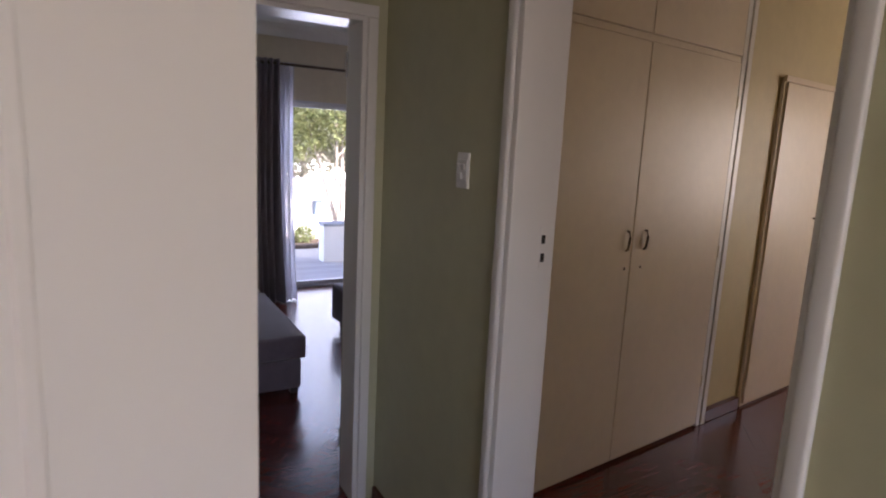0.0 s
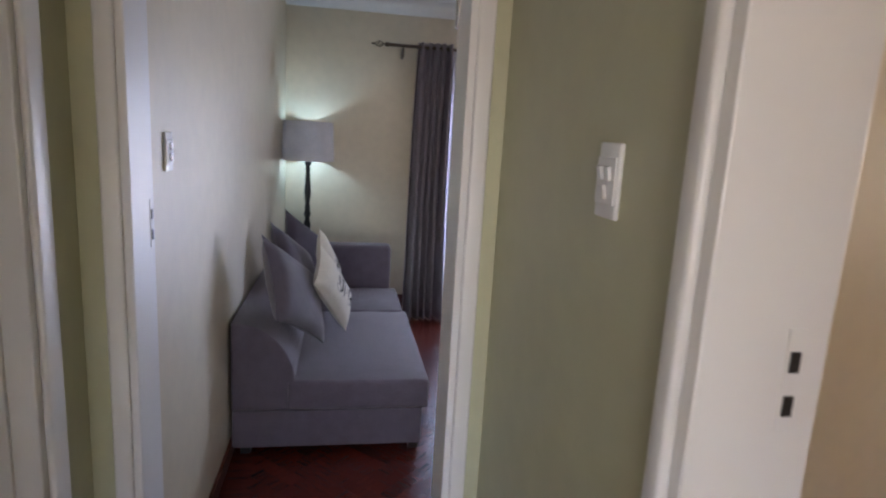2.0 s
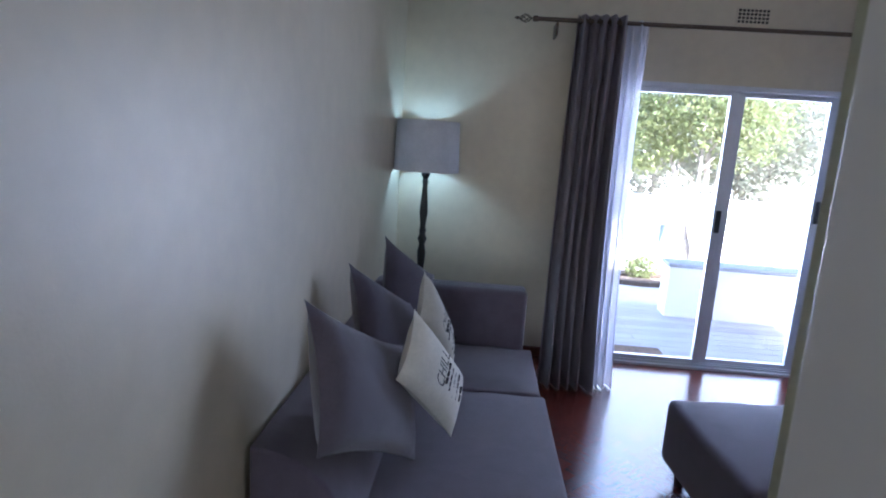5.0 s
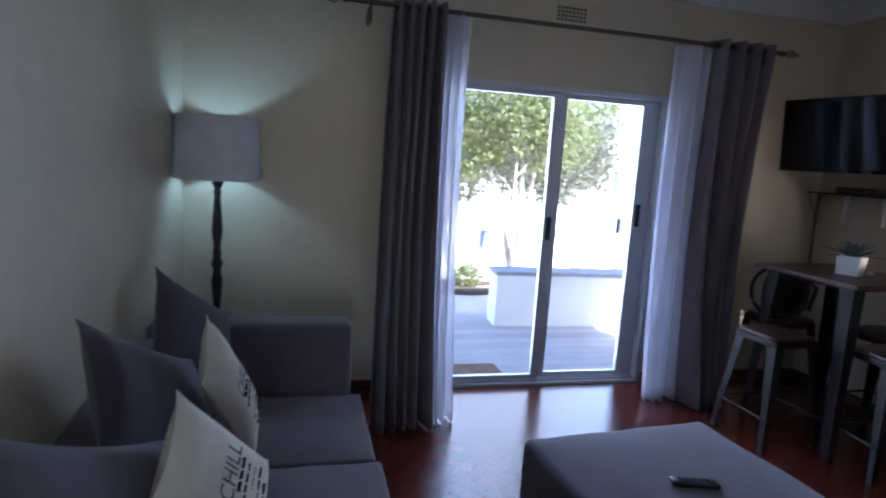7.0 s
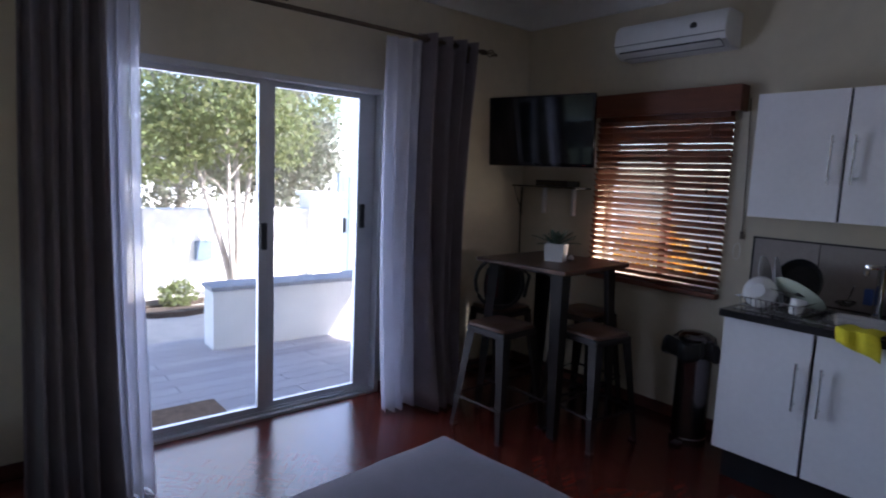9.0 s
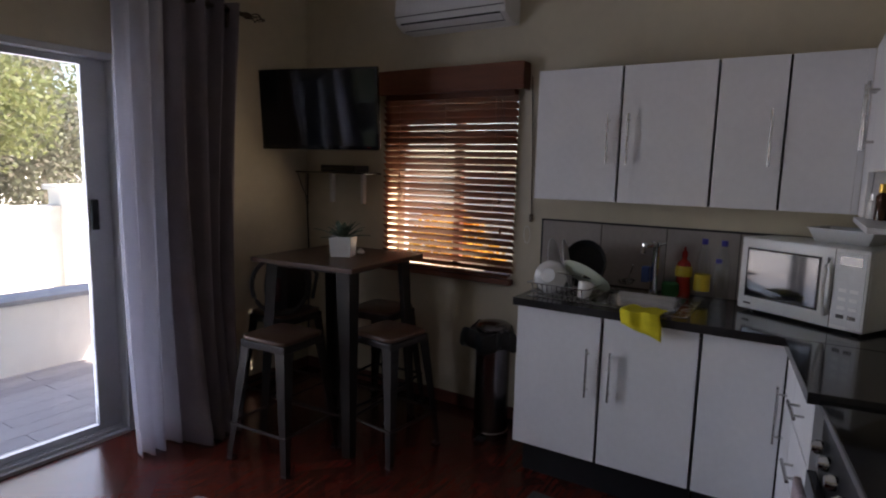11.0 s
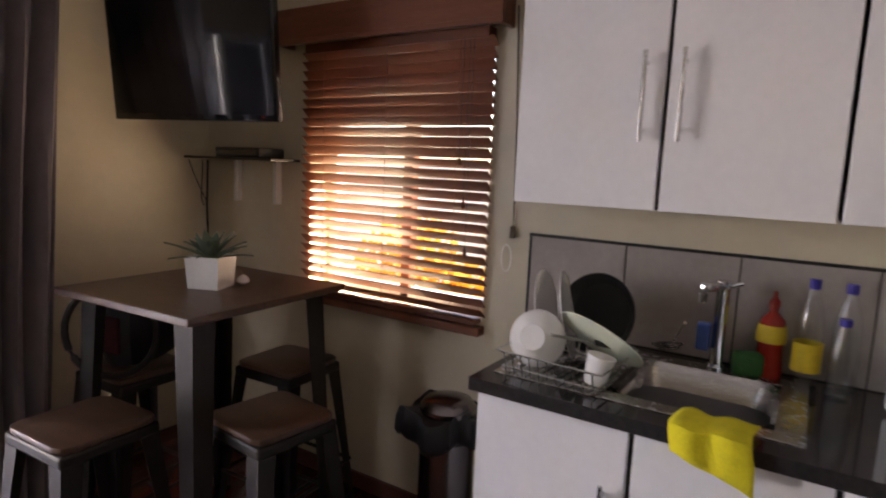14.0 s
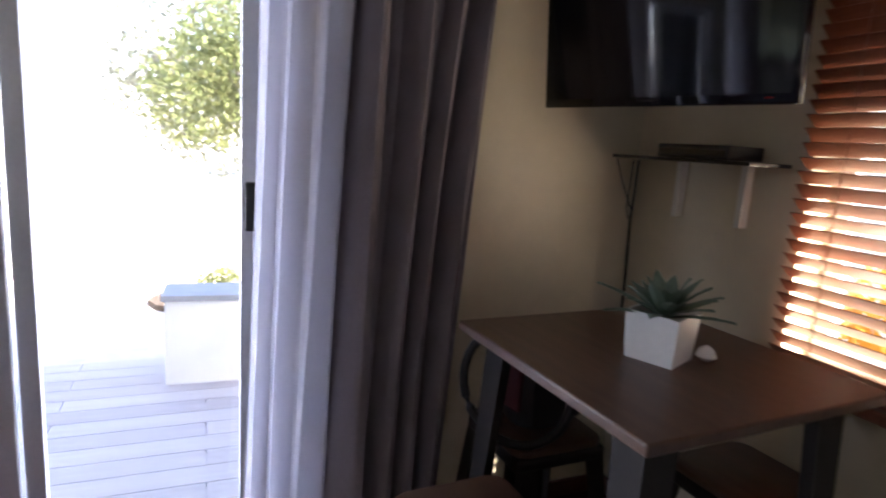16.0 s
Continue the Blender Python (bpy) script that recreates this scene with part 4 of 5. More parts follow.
# the run along the hall wall stands a little askew
RUN = Matrix.Translation((4.50, 3.55, 0)) @ pose(0, 0, 0, 0, 0, 7) @ Matrix.Translation((-4.50, -3.55, 0))
TOE, TOPZ = 0.17, 0.862


def bar_handle(parent, p, axis, length, out, off=0.032):
    """A round bar on two posts: p is its middle on the front, axis along it, out away from the front."""
    p, axis, out = Vector(p), Vector(axis), Vector(out)
    part("handle", tube([tuple(p + out * off - axis * length / 2), tuple(p + out * off + axis * length / 2)], 0.006, 10), STEEL, parent, "brushed steel bar handle", True)
    h = parent.children[-1] if parent.children else parent
    for s in (-1, 1):
        c = p + axis * s * (length / 2 - 0.03)
        part("post", tube([tuple(c), tuple(c + out * off)], 0.0045, 8), STEEL, h)


u = thing("sink_unit", 0, 0, 0, 0, "white two-door kitchen sink base unit", "cabinet", "kitchen base units")
# carcass coloured black to put shade into the door gaps
part("carcass", box(FX + 0.02, 3.868, TOE, X1 - 0.01, 4.69, TOPZ - 0.03), PLASTIC_SHADE_B, u)
part("end_panel", box(FX + 0.02, 4.672, TOE, X1 - 0.002, 4.69, TOPZ), UNIT, u)
# plinths coloured black for the shadow between doors and floor
part("plinth", box(FX + 0.07, 3.868, 0.0, FX + 0.085, 4.66, TOE), PLASTIC_SHADE_B, u, "plinth, black as the shade under the doors")
part("plinth", box(FX + 0.085, 4.645, 0.0, X1 - 0.002, 4.66, TOE), PLASTIC_SHADE_B, u, "plinth, black as the shade under the doors")
for y0, y1, hy in ((4.283, 4.69, 4.33), (3.872, 4.269, 4.225)):
    d = part("door", box(FX, y0, TOE, FX + 0.018, y1, TOPZ, 0.002), UNIT, u)
    bar_handle(d, (FX, hy, 0.60), (0, 0, 1), 0.23, (-1, 0, 0))
u = thing("corner_unit", 0, 0, 0, 0, "white kitchen corner base unit", "cabinet", "kitchen base units")
# black here is the shade between the corner doors
part("carcass", box(FX + 0.02, 2.97, TOE, X1 - 0.01, 3.858, TOPZ), PLASTIC_SHADE_B, u)
part("door", box(FX, FY + 0.006, TOE, FX + 0.018, 3.858, TOPZ, 0.002), UNIT, u)
d = part("door", box(4.28, FY - 0.018, TOE, FX - 0.004, FY, TOPZ, 0.002), UNIT, u)
d.matrix_basis = RUN
bar_handle(d, (4.44, FY, 0.60), (0, 0, 1), 0.23, (0, 1, 0))
# black again for the shade below the corner doors
part("plinth", box(FX + 0.07, FY - 0.05, 0, FX + 0.085, 3.858, TOE), PLASTIC_SHADE_B, u)
u = thing("drawer_unit", 0, 0, 0, 0, "white kitchen drawer unit with bar handles", "cabinet", "kitchen base units")
u.matrix_world = RUN
# black carcass paints the shade in the drawer gaps
part("carcass", box(3.89, 3.06, TOE, 4.272, FY - 0.02, TOPZ), PLASTIC_SHADE_B, u)
part("end_panel", box(3.872, 3.06, 0, 3.89, FY, TOPZ), UNIT, u)
for z0, z1 in ((0.66, 0.86), (0.45, 0.652), (TOE, 0.442)):
    d = part("drawer", box(3.892, FY - 0.018, z0, 4.274, FY, z1, 0.002), UNIT, u)
    bar_handle(d, (4.08, FY, (z0 + z1) / 2), (1, 0, 0), 0.16, (0, 1, 0))
# plinth in black, the drawers' floor shadow put into its colour
part("plinth", box(3.892, FY - 0.085, 0, 4.50, FY - 0.07, TOE), PLASTIC_SHADE_B, u)

# worktop in one piece with a hole for the bowl
WX, WY, WZ0, WZ1 = 4.47, 3.575, 0.866, 0.902
wt = thing("worktop", 0, 0, 0, 0, "polished dark granite worktop round the corner", "worktop")
part("slab", box(WX, Y0 + 0.001, WZ0, X1 - 0.001, 3.99, WZ1), GRANITE, wt)
part("slab", box(WX, 3.99, WZ0, 4.60, 4.36, WZ1), GRANITE, wt)
part("slab", box(4.95, 3.99, WZ0, X1 - 0.001, 4.36, WZ1), GRANITE, wt)
part("slab", box(WX, 4.36, WZ0, X1 - 0.001, 4.705, WZ1), GRANITE, wt)
part("slab", box(3.85, 3.06, WZ0, 4.49, WY, WZ1 - 0.001, 0.002), GRANITE, wt).matrix_basis = RUN
part("upstand", box(X1 - 0.02, Y0 + 0.02, WZ1, X1 - 0.001, 3.75, WZ1 + 0.02, 0.003), GRANITE, wt)

sk = thing("sink", 0, 0, WZ1, 0, "stainless steel sink with a drainer", "sink")
bm = box(4.545, 4.372, 0, 5.015, 4.67, 0.004, 0.0015)
box(4.545, 3.93, 0, 4.60, 4.372, 0.004, 0.0015, bm=bm)
box(4.95, 3.93, 0, 5.015, 4.372, 0.004, 0.0015, bm=bm)
box(4.60, 3.93, 0, 4.95, 3.992, 0.004, 0.0015, bm=bm)
part("rim", bm, STEEL, sk)
loops = []
for inset, z in ((0.0, 0.004), (0.012, -0.01), (0.025, -0.13), (0.06, -0.16)):
    a, b, c, d2, r = 4.598 + inset, 4.952 - inset, 3.99 + inset, 4.374 - inset, 0.07
    lp = []
    for cx, cy, a0 in ((b - r, d2 - r, 0), (a + r, d2 - r, 90), (a + r, c + r, 180), (b - r, c + r, 270)):
        for k in range(6):
            t = radians(a0 + 18 * k)
            lp.append((cx + r * math.cos(t), cy + r * math.sin(t), z))
    loops.append(lp)
bm = rings(loops, cap=False)
bm.faces.new(bm.verts[-24:])
part("bowl", bm, STEEL, sk, smooth=True)
for i in range(7):
    part("drainer_ridge", box(4.60, 4.41 + i * 0.035, 0.004, 4.97, 4.422 + i * 0.035, 0.007, 0.0015), STEEL, sk)
tp = thing("tap", 4.975, 4.165, WZ1 + 0.004, 0, "chrome kitchen mixer tap", "tap")
part("body", lathe([(0.026, 0), (0.026, 0.012), (0.019, 0.02), (0.019, 0.235), (0.022, 0.24), (0.022, 0.265), (0.001, 0.268)], 20), CHROME, tp, smooth=True)
part("spout", moved(box(-0.135, -0.016, 0.235, 0.0, 0.016, 0.26, 0.008, 3), pose(0, 0, 0, 0, 4, -18)), CHROME, tp, smooth=True)
part("nozzle", lathe([(0.012, 0.215), (0.013, 0.24)], 14, -0.113, 0.037), CHROME, tp)
part("lever", tube([(0, -0.02, 0.25), (0.0, -0.05, 0.262)], 0.006, 8), CHROME, tp)
part("sponge_holder", box(-0.045, 0.018, 0.06, -0.005, 0.055, 0.14, 0.006), BLUEP, tp, "blue sponge holder hanging on the tap")
sg = thing("sponge", 4.98, 4.085, WZ1 + 0.004, 20, "green scouring sponge beside the tap", "sponge")
part("pad", box(-0.025, -0.04, 0, 0.025, 0.04, 0.07, 0.015, 3), GREEN, sg, smooth=True)

# dish rack and its load
rk = thing("dish_rack", 4.66, 4.50, WZ1 + 0.008, -4, "steel wire dish rack on the drainer", "dish rack")
for z, gx, gy in ((0.062, 0.14, 0.15), (0.018, 0.125, 0.135)):
    part("rim_wire", tube([(-gx, -gy, z), (gx, -gy, z), (gx, gy, z), (-gx, gy, z)], 0.003, 6, closed=True), STEEL, rk)
for i in range(11):
    y = -0.125 + i * 0.025
    part("wire", tube([(-0.138, y, 0.062), (-0.125, y, 0.018), (-0.12, y, 0.0), (0.12, y, 0.0), (0.125, y, 0.018), (0.138, y, 0.062)], 0.0022, 5), STEEL, rk)


def dish(name, x, y, z, rx, ry, rz, profile, mat, label, category):
    ob = thing(name, x, y, z, rz, label, category, rx=rx, ry=ry)
    part("shell", lathe(profile, 32), mat, ob, smooth=True)
    return ob


plate_prof = [(0.001, 0), (0.07, 0), (0.085, 0.006), (0.13, 0.018), (0.13, 0.021), (0.083, 0.010), (0.06, 0.005), (0.001, 0.005)]
bowl_prof = [(r * 0.85, z * 0.85) for r, z in [(0.001, 0), (0.042, 0), (0.045, 0.008), (0.075, 0.025), (0.092, 0.055), (0.096, 0.07), (0.092, 0.07), (0.07, 0.03), (0.04, 0.012), (0.001, 0.011)]]
dish("bowl", 4.60, 4.585, 1.005, 0, 106, 8, bowl_prof, CERAMIC, "white ceramic bowl propped in the dish rack", "bowl")
dish("plate", 4.80, 4.645, 1.03, 78, 0, 8, plate_prof, CERAMIC, "white dinner plate standing in the rack", "plate")
dish("plate", 4.79, 4.575, 1.035, 78, 0, 14, plate_prof, CERAMIC, "white dinner plate standing in the rack", "plate")
dish("plate", 4.715, 4.44, 0.985, 38, 10, 50, plate_prof, OPAL, "pale green plate tilted in the rack", "plate")
pan = thing("frying_pan", 4.90, 4.49, 1.03, -100, "black frying pan standing against the tiles", "frying pan", rx=76)
part("pan_body", lathe([(0.001, 0), (0.095, 0), (0.122, 0.036), (0.125, 0.036), (0.099, -0.004), (0.001, -0.004)], 36), PLASTIC_SHADE_B, pan, smooth=True)
part("pan_handle", moved(box(0.118, -0.012, 0.02, 0.27, 0.012, 0.036, 0.006), pose(0, 0, 0, 0, 0, -120)), PLASTIC_SHADE_B, pan)
cup = thing("cup", 4.60, 4.405, WZ1 + 0.016, 30, "white cup lying in the rack", "cup", rx=12)
part("shell", lathe([(0.001, 0), (0.028, 0), (0.038, 0.075), (0.035, 0.075), (0.026, 0.006), (0.001, 0.006)], 24), CERAMIC, cup, smooth=True)
part("handle", tube([(0.034, 0, 0.06), (0.058, 0, 0.055), (0.06, 0, 0.03), (0.032, 0, 0.02)], 0.004, 8), CERAMIC, cup)
kn = thing("knife", 4.66, 4.43, 1.005, -60, "kitchen knife with a black handle on the dishes", "knife", ry=8)
part("blade", box(-0.12, -0.012, 0, 0.0, 0.012, 0.002), STEEL, kn)
part("handle", box(0.0, -0.010, -0.005, 0.11, 0.010, 0.010, 0.004), PLASTIC_SHADE_B, kn)
st = thing("strainer", 4.97, 4.30, 0.955, 30, "steel skimmer spoon beside the tap", "strainer", ry=25)
part("head", lathe([(0.045, 0), (0.047, 0.004), (0.03, -0.012), (0.001, -0.016)], 20), STEEL, st, smooth=True)
part("handle", tube([(-0.04, 0, 0), (-0.2, 0.02, 0.03)], 0.004, 6), STEEL, st)

# yellow cloth over the sink's edge
cw = bmesh.new()
g = []
for j in range(15):
    row = []
    for i in range(13):
        a = i / 12
        d = j / 14 * 0.158
        x = 4.56 - 1.14 * min(d, 0.10) if d < 0.10 else 4.446 - 0.004 * math.sin(9 * a)
        z = WZ1 + 0.018 if d < 0.10 else WZ1 + 0.018 - (d - 0.10)
        y = 4.178 - 0.165 * a + 0.012 * math.sin(20 * d) - 0.05 * (d - 0.1) * (a - 0.4)
        row.append(cw.verts.new((x + 0.006 * math.sin(14 * a + 8 * d), y, z + 0.004 * math.sin(11 * a) - (0.05 * a if d > 0.15 else 0))))
    g.append(row)
for j in range(14):
    for i in range(12):
        cw.faces.new((g[j][i], g[j][i + 1], g[j + 1][i + 1], g[j + 1][i]))
cl = thing("cleaning_cloth", 0, 0, 0, 0, "bright yellow cloth draped over the worktop edge", "cloth")
c = part("cloth", cw, YELLOW, cl, smooth=True)
m = c.modifiers.new("thickness", "SOLIDIFY")
m.thickness = 0.005

# bottles by the wall
bt1 = thing("dish_soap_bottle", 5.02, 4.035, WZ1, 0, "red dish soap bottle with a yellow label", "bottle")
part("body", lathe([(0.001, 0), (0.036, 0), (0.038, 0.02), (0.032, 0.09), (0.037, 0.135), (0.03, 0.17), (0.012, 0.19), (0.012, 0.2)], 22), RED, bt1, smooth=True)
part("cap", lathe([(0.014, 0.2), (0.014, 0.22), (0.006, 0.235), (0.005, 0.25), (0.001, 0.25)], 14), RED, bt1, smooth=True)
part("label", lathe([(0.0395, 0.105), (0.040, 0.13), (0.036, 0.155)], 22, cap=False), LABEL_Y, bt1, "yellow oval label", True)
for x, y, h, full in ((5.0, 3.945, 0.30, True), (5.02, 3.86, 0.295, False), (4.935, 3.87, 0.215, False)):
    b = thing("plastic_bottle", x, y, WZ1, 0, "clear plastic bottle with a blue cap" + (", yellow label" if full else ""), "bottle")
    r = 0.036 if h > 0.25 else 0.030
    prof = [(0.001, 0), (r * 0.9, 0.0), (r, 0.012), (r * 0.93, h * 0.2), (r, h * 0.3), (r * 0.93, h * 0.4), (r, h * 0.55), (r * 0.8, h * 0.72), (0.013, h * 0.88), (0.013, h * 0.92)]
    o = part("body", lathe(prof, 22), BOTTLE, b, smooth=True)
    part("cap", lathe([(0.0145, h * 0.91), (0.0145, h), (0.001, h)], 16), BLUE, b)
    if full:
        part("label", lathe([(r + 0.001, 0.045), (r + 0.001, 0.125)], 22, cap=False), LABEL_Y, b, "yellow wrap label", True)

# splashback tiles on a dark backing
sb = tagged(thing("trim_splashback", X1, 0, 0, 0), "row of beige tiles with a dark edge strip", "tiles", kind="structure")
part("edge_strip", box(-0.008, 3.30, 1.232, -0.0005, 4.82, 1.240), PLASTIC_SHADE_B, sb)
part("edge_strip", box(-0.008, 4.812, WZ1, -0.0005, 4.82, 1.232), PLASTIC_SHADE_B, sb)
part("backing", box(-0.003, 3.30, WZ1, -0.0005, 4.812, 1.232), GROUT, sb)
for i in range(5):
    y1 = 4.810 - i * 0.338
    part("tile", box(-0.007, max(3.31, y1 - 0.333), WZ1 + 0.004, -0.003, y1, 1.230, 0.0012, 1), TILE, sb)

# wall units
UX, UZ0, UZ1 = 4.78, 1.365, 2.005
for k, (ya, yb, doors) in enumerate((((4.752), 3.922, ((4.336, 4.752, 4.383), (3.924, 4.324, 4.286))), (3.912, 3.395, ((3.655, 3.912, 3.70), (3.395, 3.645, 9))))):
    u = thing("wall_cabinet", 0, 0, 0, 0, "white two-door wall cabinet with bar handles", "cabinet", "kitchen wall cabinets")
    # carcass black as painted shade behind the doors; its underside is white
    part("carcass", box(UX + 0.02, yb, UZ0 + 0.002, X1 - 0.002, ya, UZ1), PLASTIC_SHADE_B, u)
    part("underside", box(UX + 0.02, yb, UZ0 - 0.001, X1 - 0.002, ya, UZ0 + 0.002), UNIT, u)
    for y0, y1, hy in doors:
        d = part("door", box(UX, y0, UZ0, UX + 0.018, y1, UZ1, 0.002), UNIT, u)
        if hy < 9:
            bar_handle(d, (UX, hy, UZ0 + 0.30), (0, 0, 1), 0.235, (-1, 0, 0))
u = thing("wall_cabinet", 0, 0, 0, 0, "white single-door wall cabinet beside the corner", "cabinet", "kitchen wall cabinets")
part("carcass", box(4.52, Y0 + 0.002, UZ0, 4.80, 3.352, UZ1), UNIT, u)
part("filler", box(UX + 0.001, 3.373, UZ0, UX + 0.019, 3.394, UZ1, 0.001), UNIT, u)
d = part("door", box(4.52, 3.354, UZ0, 4.776, 3.372, UZ1, 0.002), UNIT, u)
bar_handle(d, (4.56, 3.372, UZ0 + 0.36), (0, 0, 1), 0.235, (0, 1, 0))
u = thing("wall_cabinet", 0, 0, 0, 0, "short white wall cabinet above an open shelf", "cabinet", "kitchen wall cabinets")
part("carcass", box(3.95, Y0 + 0.002, 1.53, 4.515, 3.352, UZ1), UNIT, u)
d = part("door", box(3.955, 3.354, 1.53, 4.515, 3.372, UZ1, 0.002), UNIT, u)
bar_handle(d, (4.44, 3.372, 1.72), (0, 0, 1), 0.235, (0, 1, 0))
part("shelf", box(3.95, Y0 + 0.002, UZ0 - 0.012, 4.515, 3.40, UZ0 + 0.006, 0.002), UNIT, u, "open white shelf")
for x, y, h, m2, cm, nm in ((4.40, 3.33, 0.09, AMBER, GOLD, "dark"), (4.355, 3.335, 0.105, AMBER, GOLD, "dark"), (4.43, 3.35, 0.075, CERAMIC, PLASTIC_W, "white")):
    b = thing("spice_bottle", x, y, UZ0 + 0.006, 0, "small " + nm + " bottle on the open shelf", "bottle", "bottles on the shelf")
    part("body", lathe([(0.001, 0), (0.020, 0), (0.020, h * 0.75), (0.012, h * 0.85), (0.012, h * 0.9)], 18), m2, b, smooth=True)
    part("cap", lathe([(0.0135, h * 0.88), (0.0135, h * 1.15), (0.001, h * 1.15)], 16), cm, b)

# microwave across the corner
ma = Vector((4.905, 3.77))
mw = thing("microwave", ma.x, ma.y, WZ1, -120.0, "white microwave oven set across the corner", "microwave")
W, H, D = 0.525, 0.335, 0.30
part("case", box(0, 0.006, 0.012, W, D, H, 0.010, 3), PLASTIC_W, mw, smooth=True)
part("front", box(0, -0.012, 0.012, W, 0.006, H, 0.008, 3), PLASTIC_W, mw, smooth=True)
part("window", box(0.035, -0.016, 0.075, 0.345, -0.010, 0.285, 0.004), SCREEN, mw, "dark glass door window")
part("window_frame", box(0.03, -0.0135, 0.07, 0.35, -0.0115, 0.29, 0.001), GUN, mw)
part("handle", tube([(0.378, -0.014, 0.06), (0.378, -0.038, 0.10), (0.378, -0.045, 0.17), (0.378, -0.038, 0.25), (0.378, -0.014, 0.29)], 0.010, 8), PLASTIC_W, mw, "curved white door handle", True)
part("control_panel", box(0.405, -0.0145, 0.03, 0.515, -0.011, 0.32, 0.001), TUB, mw, "grey control panel")
part("display", box(0.42, -0.016, 0.27, 0.50, -0.0145, 0.305), SCREEN, mw)
part("seam", box(0.399, -0.0135, 0.014, 0.401, -0.010, H - 0.004), GUN, mw)
for i in range(2):
    for j in range(4):
        part("button", box(0.425 + i * 0.042, -0.0165, 0.06 + j * 0.035, 0.455 + i * 0.042, -0.0145, 0.075 + j * 0.035, 0.001), GUN if j == 0 else PLASTIC_W, mw)
part("badge", box(0.03, -0.0135, 0.035, 0.065, -0.0118, 0.043), GUN, mw)
for x in (0.05, W - 0.05):
    for y in (0.04, D - 0.04):
        part("foot", lathe([(0.012, 0), (0.012, 0.013)], 10, x, y), PLASTIC_SHADE_B, mw)
tb = thing("plastic_tub", 4.93, 3.38, WZ1 + H, -116, "shallow frosted plastic tub on the microwave", "tub")
bm = rings([[(sx * w, sy * w * 0.7, z) for sx, sy in ((-1, -1), (1, -1), (1, 1), (-1, 1))] for w, z in ((0.10, 0), (0.125, 0.055), (0.130, 0.055), (0.130, 0.06), (0.120, 0.06), (0.098, 0.004))])
part("shell", bm, TUB, tb)
# kettle with a handle and a chrome spout
kt = thing("coffee_maker", 4.20, 3.16, WZ1, 15, "black kettle with a chrome spout on the worktop", "kettle")
part("body", lathe([(0.001, 0), (0.085, 0), (0.085, 0.02), (0.078, 0.03), (0.066, 0.17), (0.05, 0.2), (0.001, 0.21)], 24), PLASTIC_SHADE_B, kt, smooth=True)
part("handle", tube([(0.06, 0, 0.18), (0.12, 0, 0.17), (0.125, 0, 0.08), (0.08, 0, 0.05)], 0.011, 8), PLASTIC_SHADE_B, kt, smooth=True)
part("spout", tube([(-0.06, 0.02, 0.15), (-0.10, 0.03, 0.175)], 0.016, 10), CHROME, kt, "chrome spout", True)
# stove past the end of the worktop, with a tea towel
sv = thing("stove", 0, 0, 0, 0, "black freestanding stove at the end of the units", "stove")
sv.matrix_world = RUN @ pose(3.275, 2.975, 0)
part("body", box(0, 0.14, 0.02, 0.575, 0.555, 0.86, 0.006), PLASTIC_SHADE_B, sv)
part("hob", box(-0.002, 0.14, 0.86, 0.572, 0.57, 0.885, 0.004), SCREEN, sv)
part("oven_door", box(0.02, 0.56, 0.12, 0.56, 0.585, 0.68, 0.004), SCREEN, sv)
part("door_handle", tube([(0.06, 0.61, 0.66), (0.52, 0.61, 0.66)], 0.009, 8), STEEL, sv)
for i in range(5):
    part("knob", moved(lathe([(0.020, 0), (0.020, 0.018), (0.014, 0.03), (0.001, 0.031)], 16), pose(0.08 + i * 0.105, 0.56, 0.775, -90)), CHROME, sv, "chrome control knob", True)
for x in (0.04, 0.54):
    for y in (0.19, 0.5):
        part("foot", lathe([(0.018, 0), (0.018, 0.022)], 10, x, y), PLASTIC_SHADE_B, sv)
tt = thing("tea_towel", 0, 0, 0, 0, "pink striped tea towel on the oven handle", "towel")
tt.matrix_world = RUN @ pose(3.70, 3.576, 0.37)
part("cloth", box(-0.11, 0.0, 0, 0.09, 0.022, 0.305, 0.008, 2), TOWEL, tt)

# bin with its bag, kitchen mat
bn = thing("pedal_bin", 4.82, 4.975, 0, 0, "steel pedal bin with a black bag over its rim", "bin")
bn.scale = (0.82, 0.82, 0.98)
part("body", lathe([(0.125, 0.0), (0.125, 0.04), (0.118, 0.045), (0.118, 0.60)], 32), BINSTEEL, bn, smooth=True)
part("lid", lathe([(0.122, 0.635), (0.122, 0.65), (0.10, 0.672), (0.05, 0.683), (0.001, 0.685)], 32), BINSTEEL, bn, smooth=True)
rnd = random.Random(12)
seg = 40
prof = [(0.120, 0.63), (0.135, 0.635), (0.150, 0.60), (0.155, 0.55), (0.140, 0.53), (0.126, 0.54)]
ph = [rnd.uniform(0, 6.3) for _ in range(4)]
loops = []
for r, z in prof:
    k = 0 if r < 0.13 else 1
    loops.append([((r + k * (0.016 * math.sin(5 * a + ph[0]) + 0.010 * math.sin(11 * a + ph[1]))) * math.cos(a) - k * 0.03 * max(0, math.cos(a - 2.4)) ,
                   (r + k * (0.016 * math.sin(5 * a + ph[0]) + 0.010 * math.sin(11 * a + ph[1]))) * math.sin(a) + k * 0.05 * max(0, math.cos(a - 1.9)),
                   z + k * 0.018 * math.sin(4 * a + ph[2])) for a in [2 * math.pi * i / seg for i in range(seg)]])
part("bag", rings(loops, cap=False), BAG, bn, "crumpled black bin bag", True)
part("pedal", box(-0.19, -0.03, 0.012, -0.11, 0.03, 0.024, 0.004), PLASTIC_SHADE_B, bn)
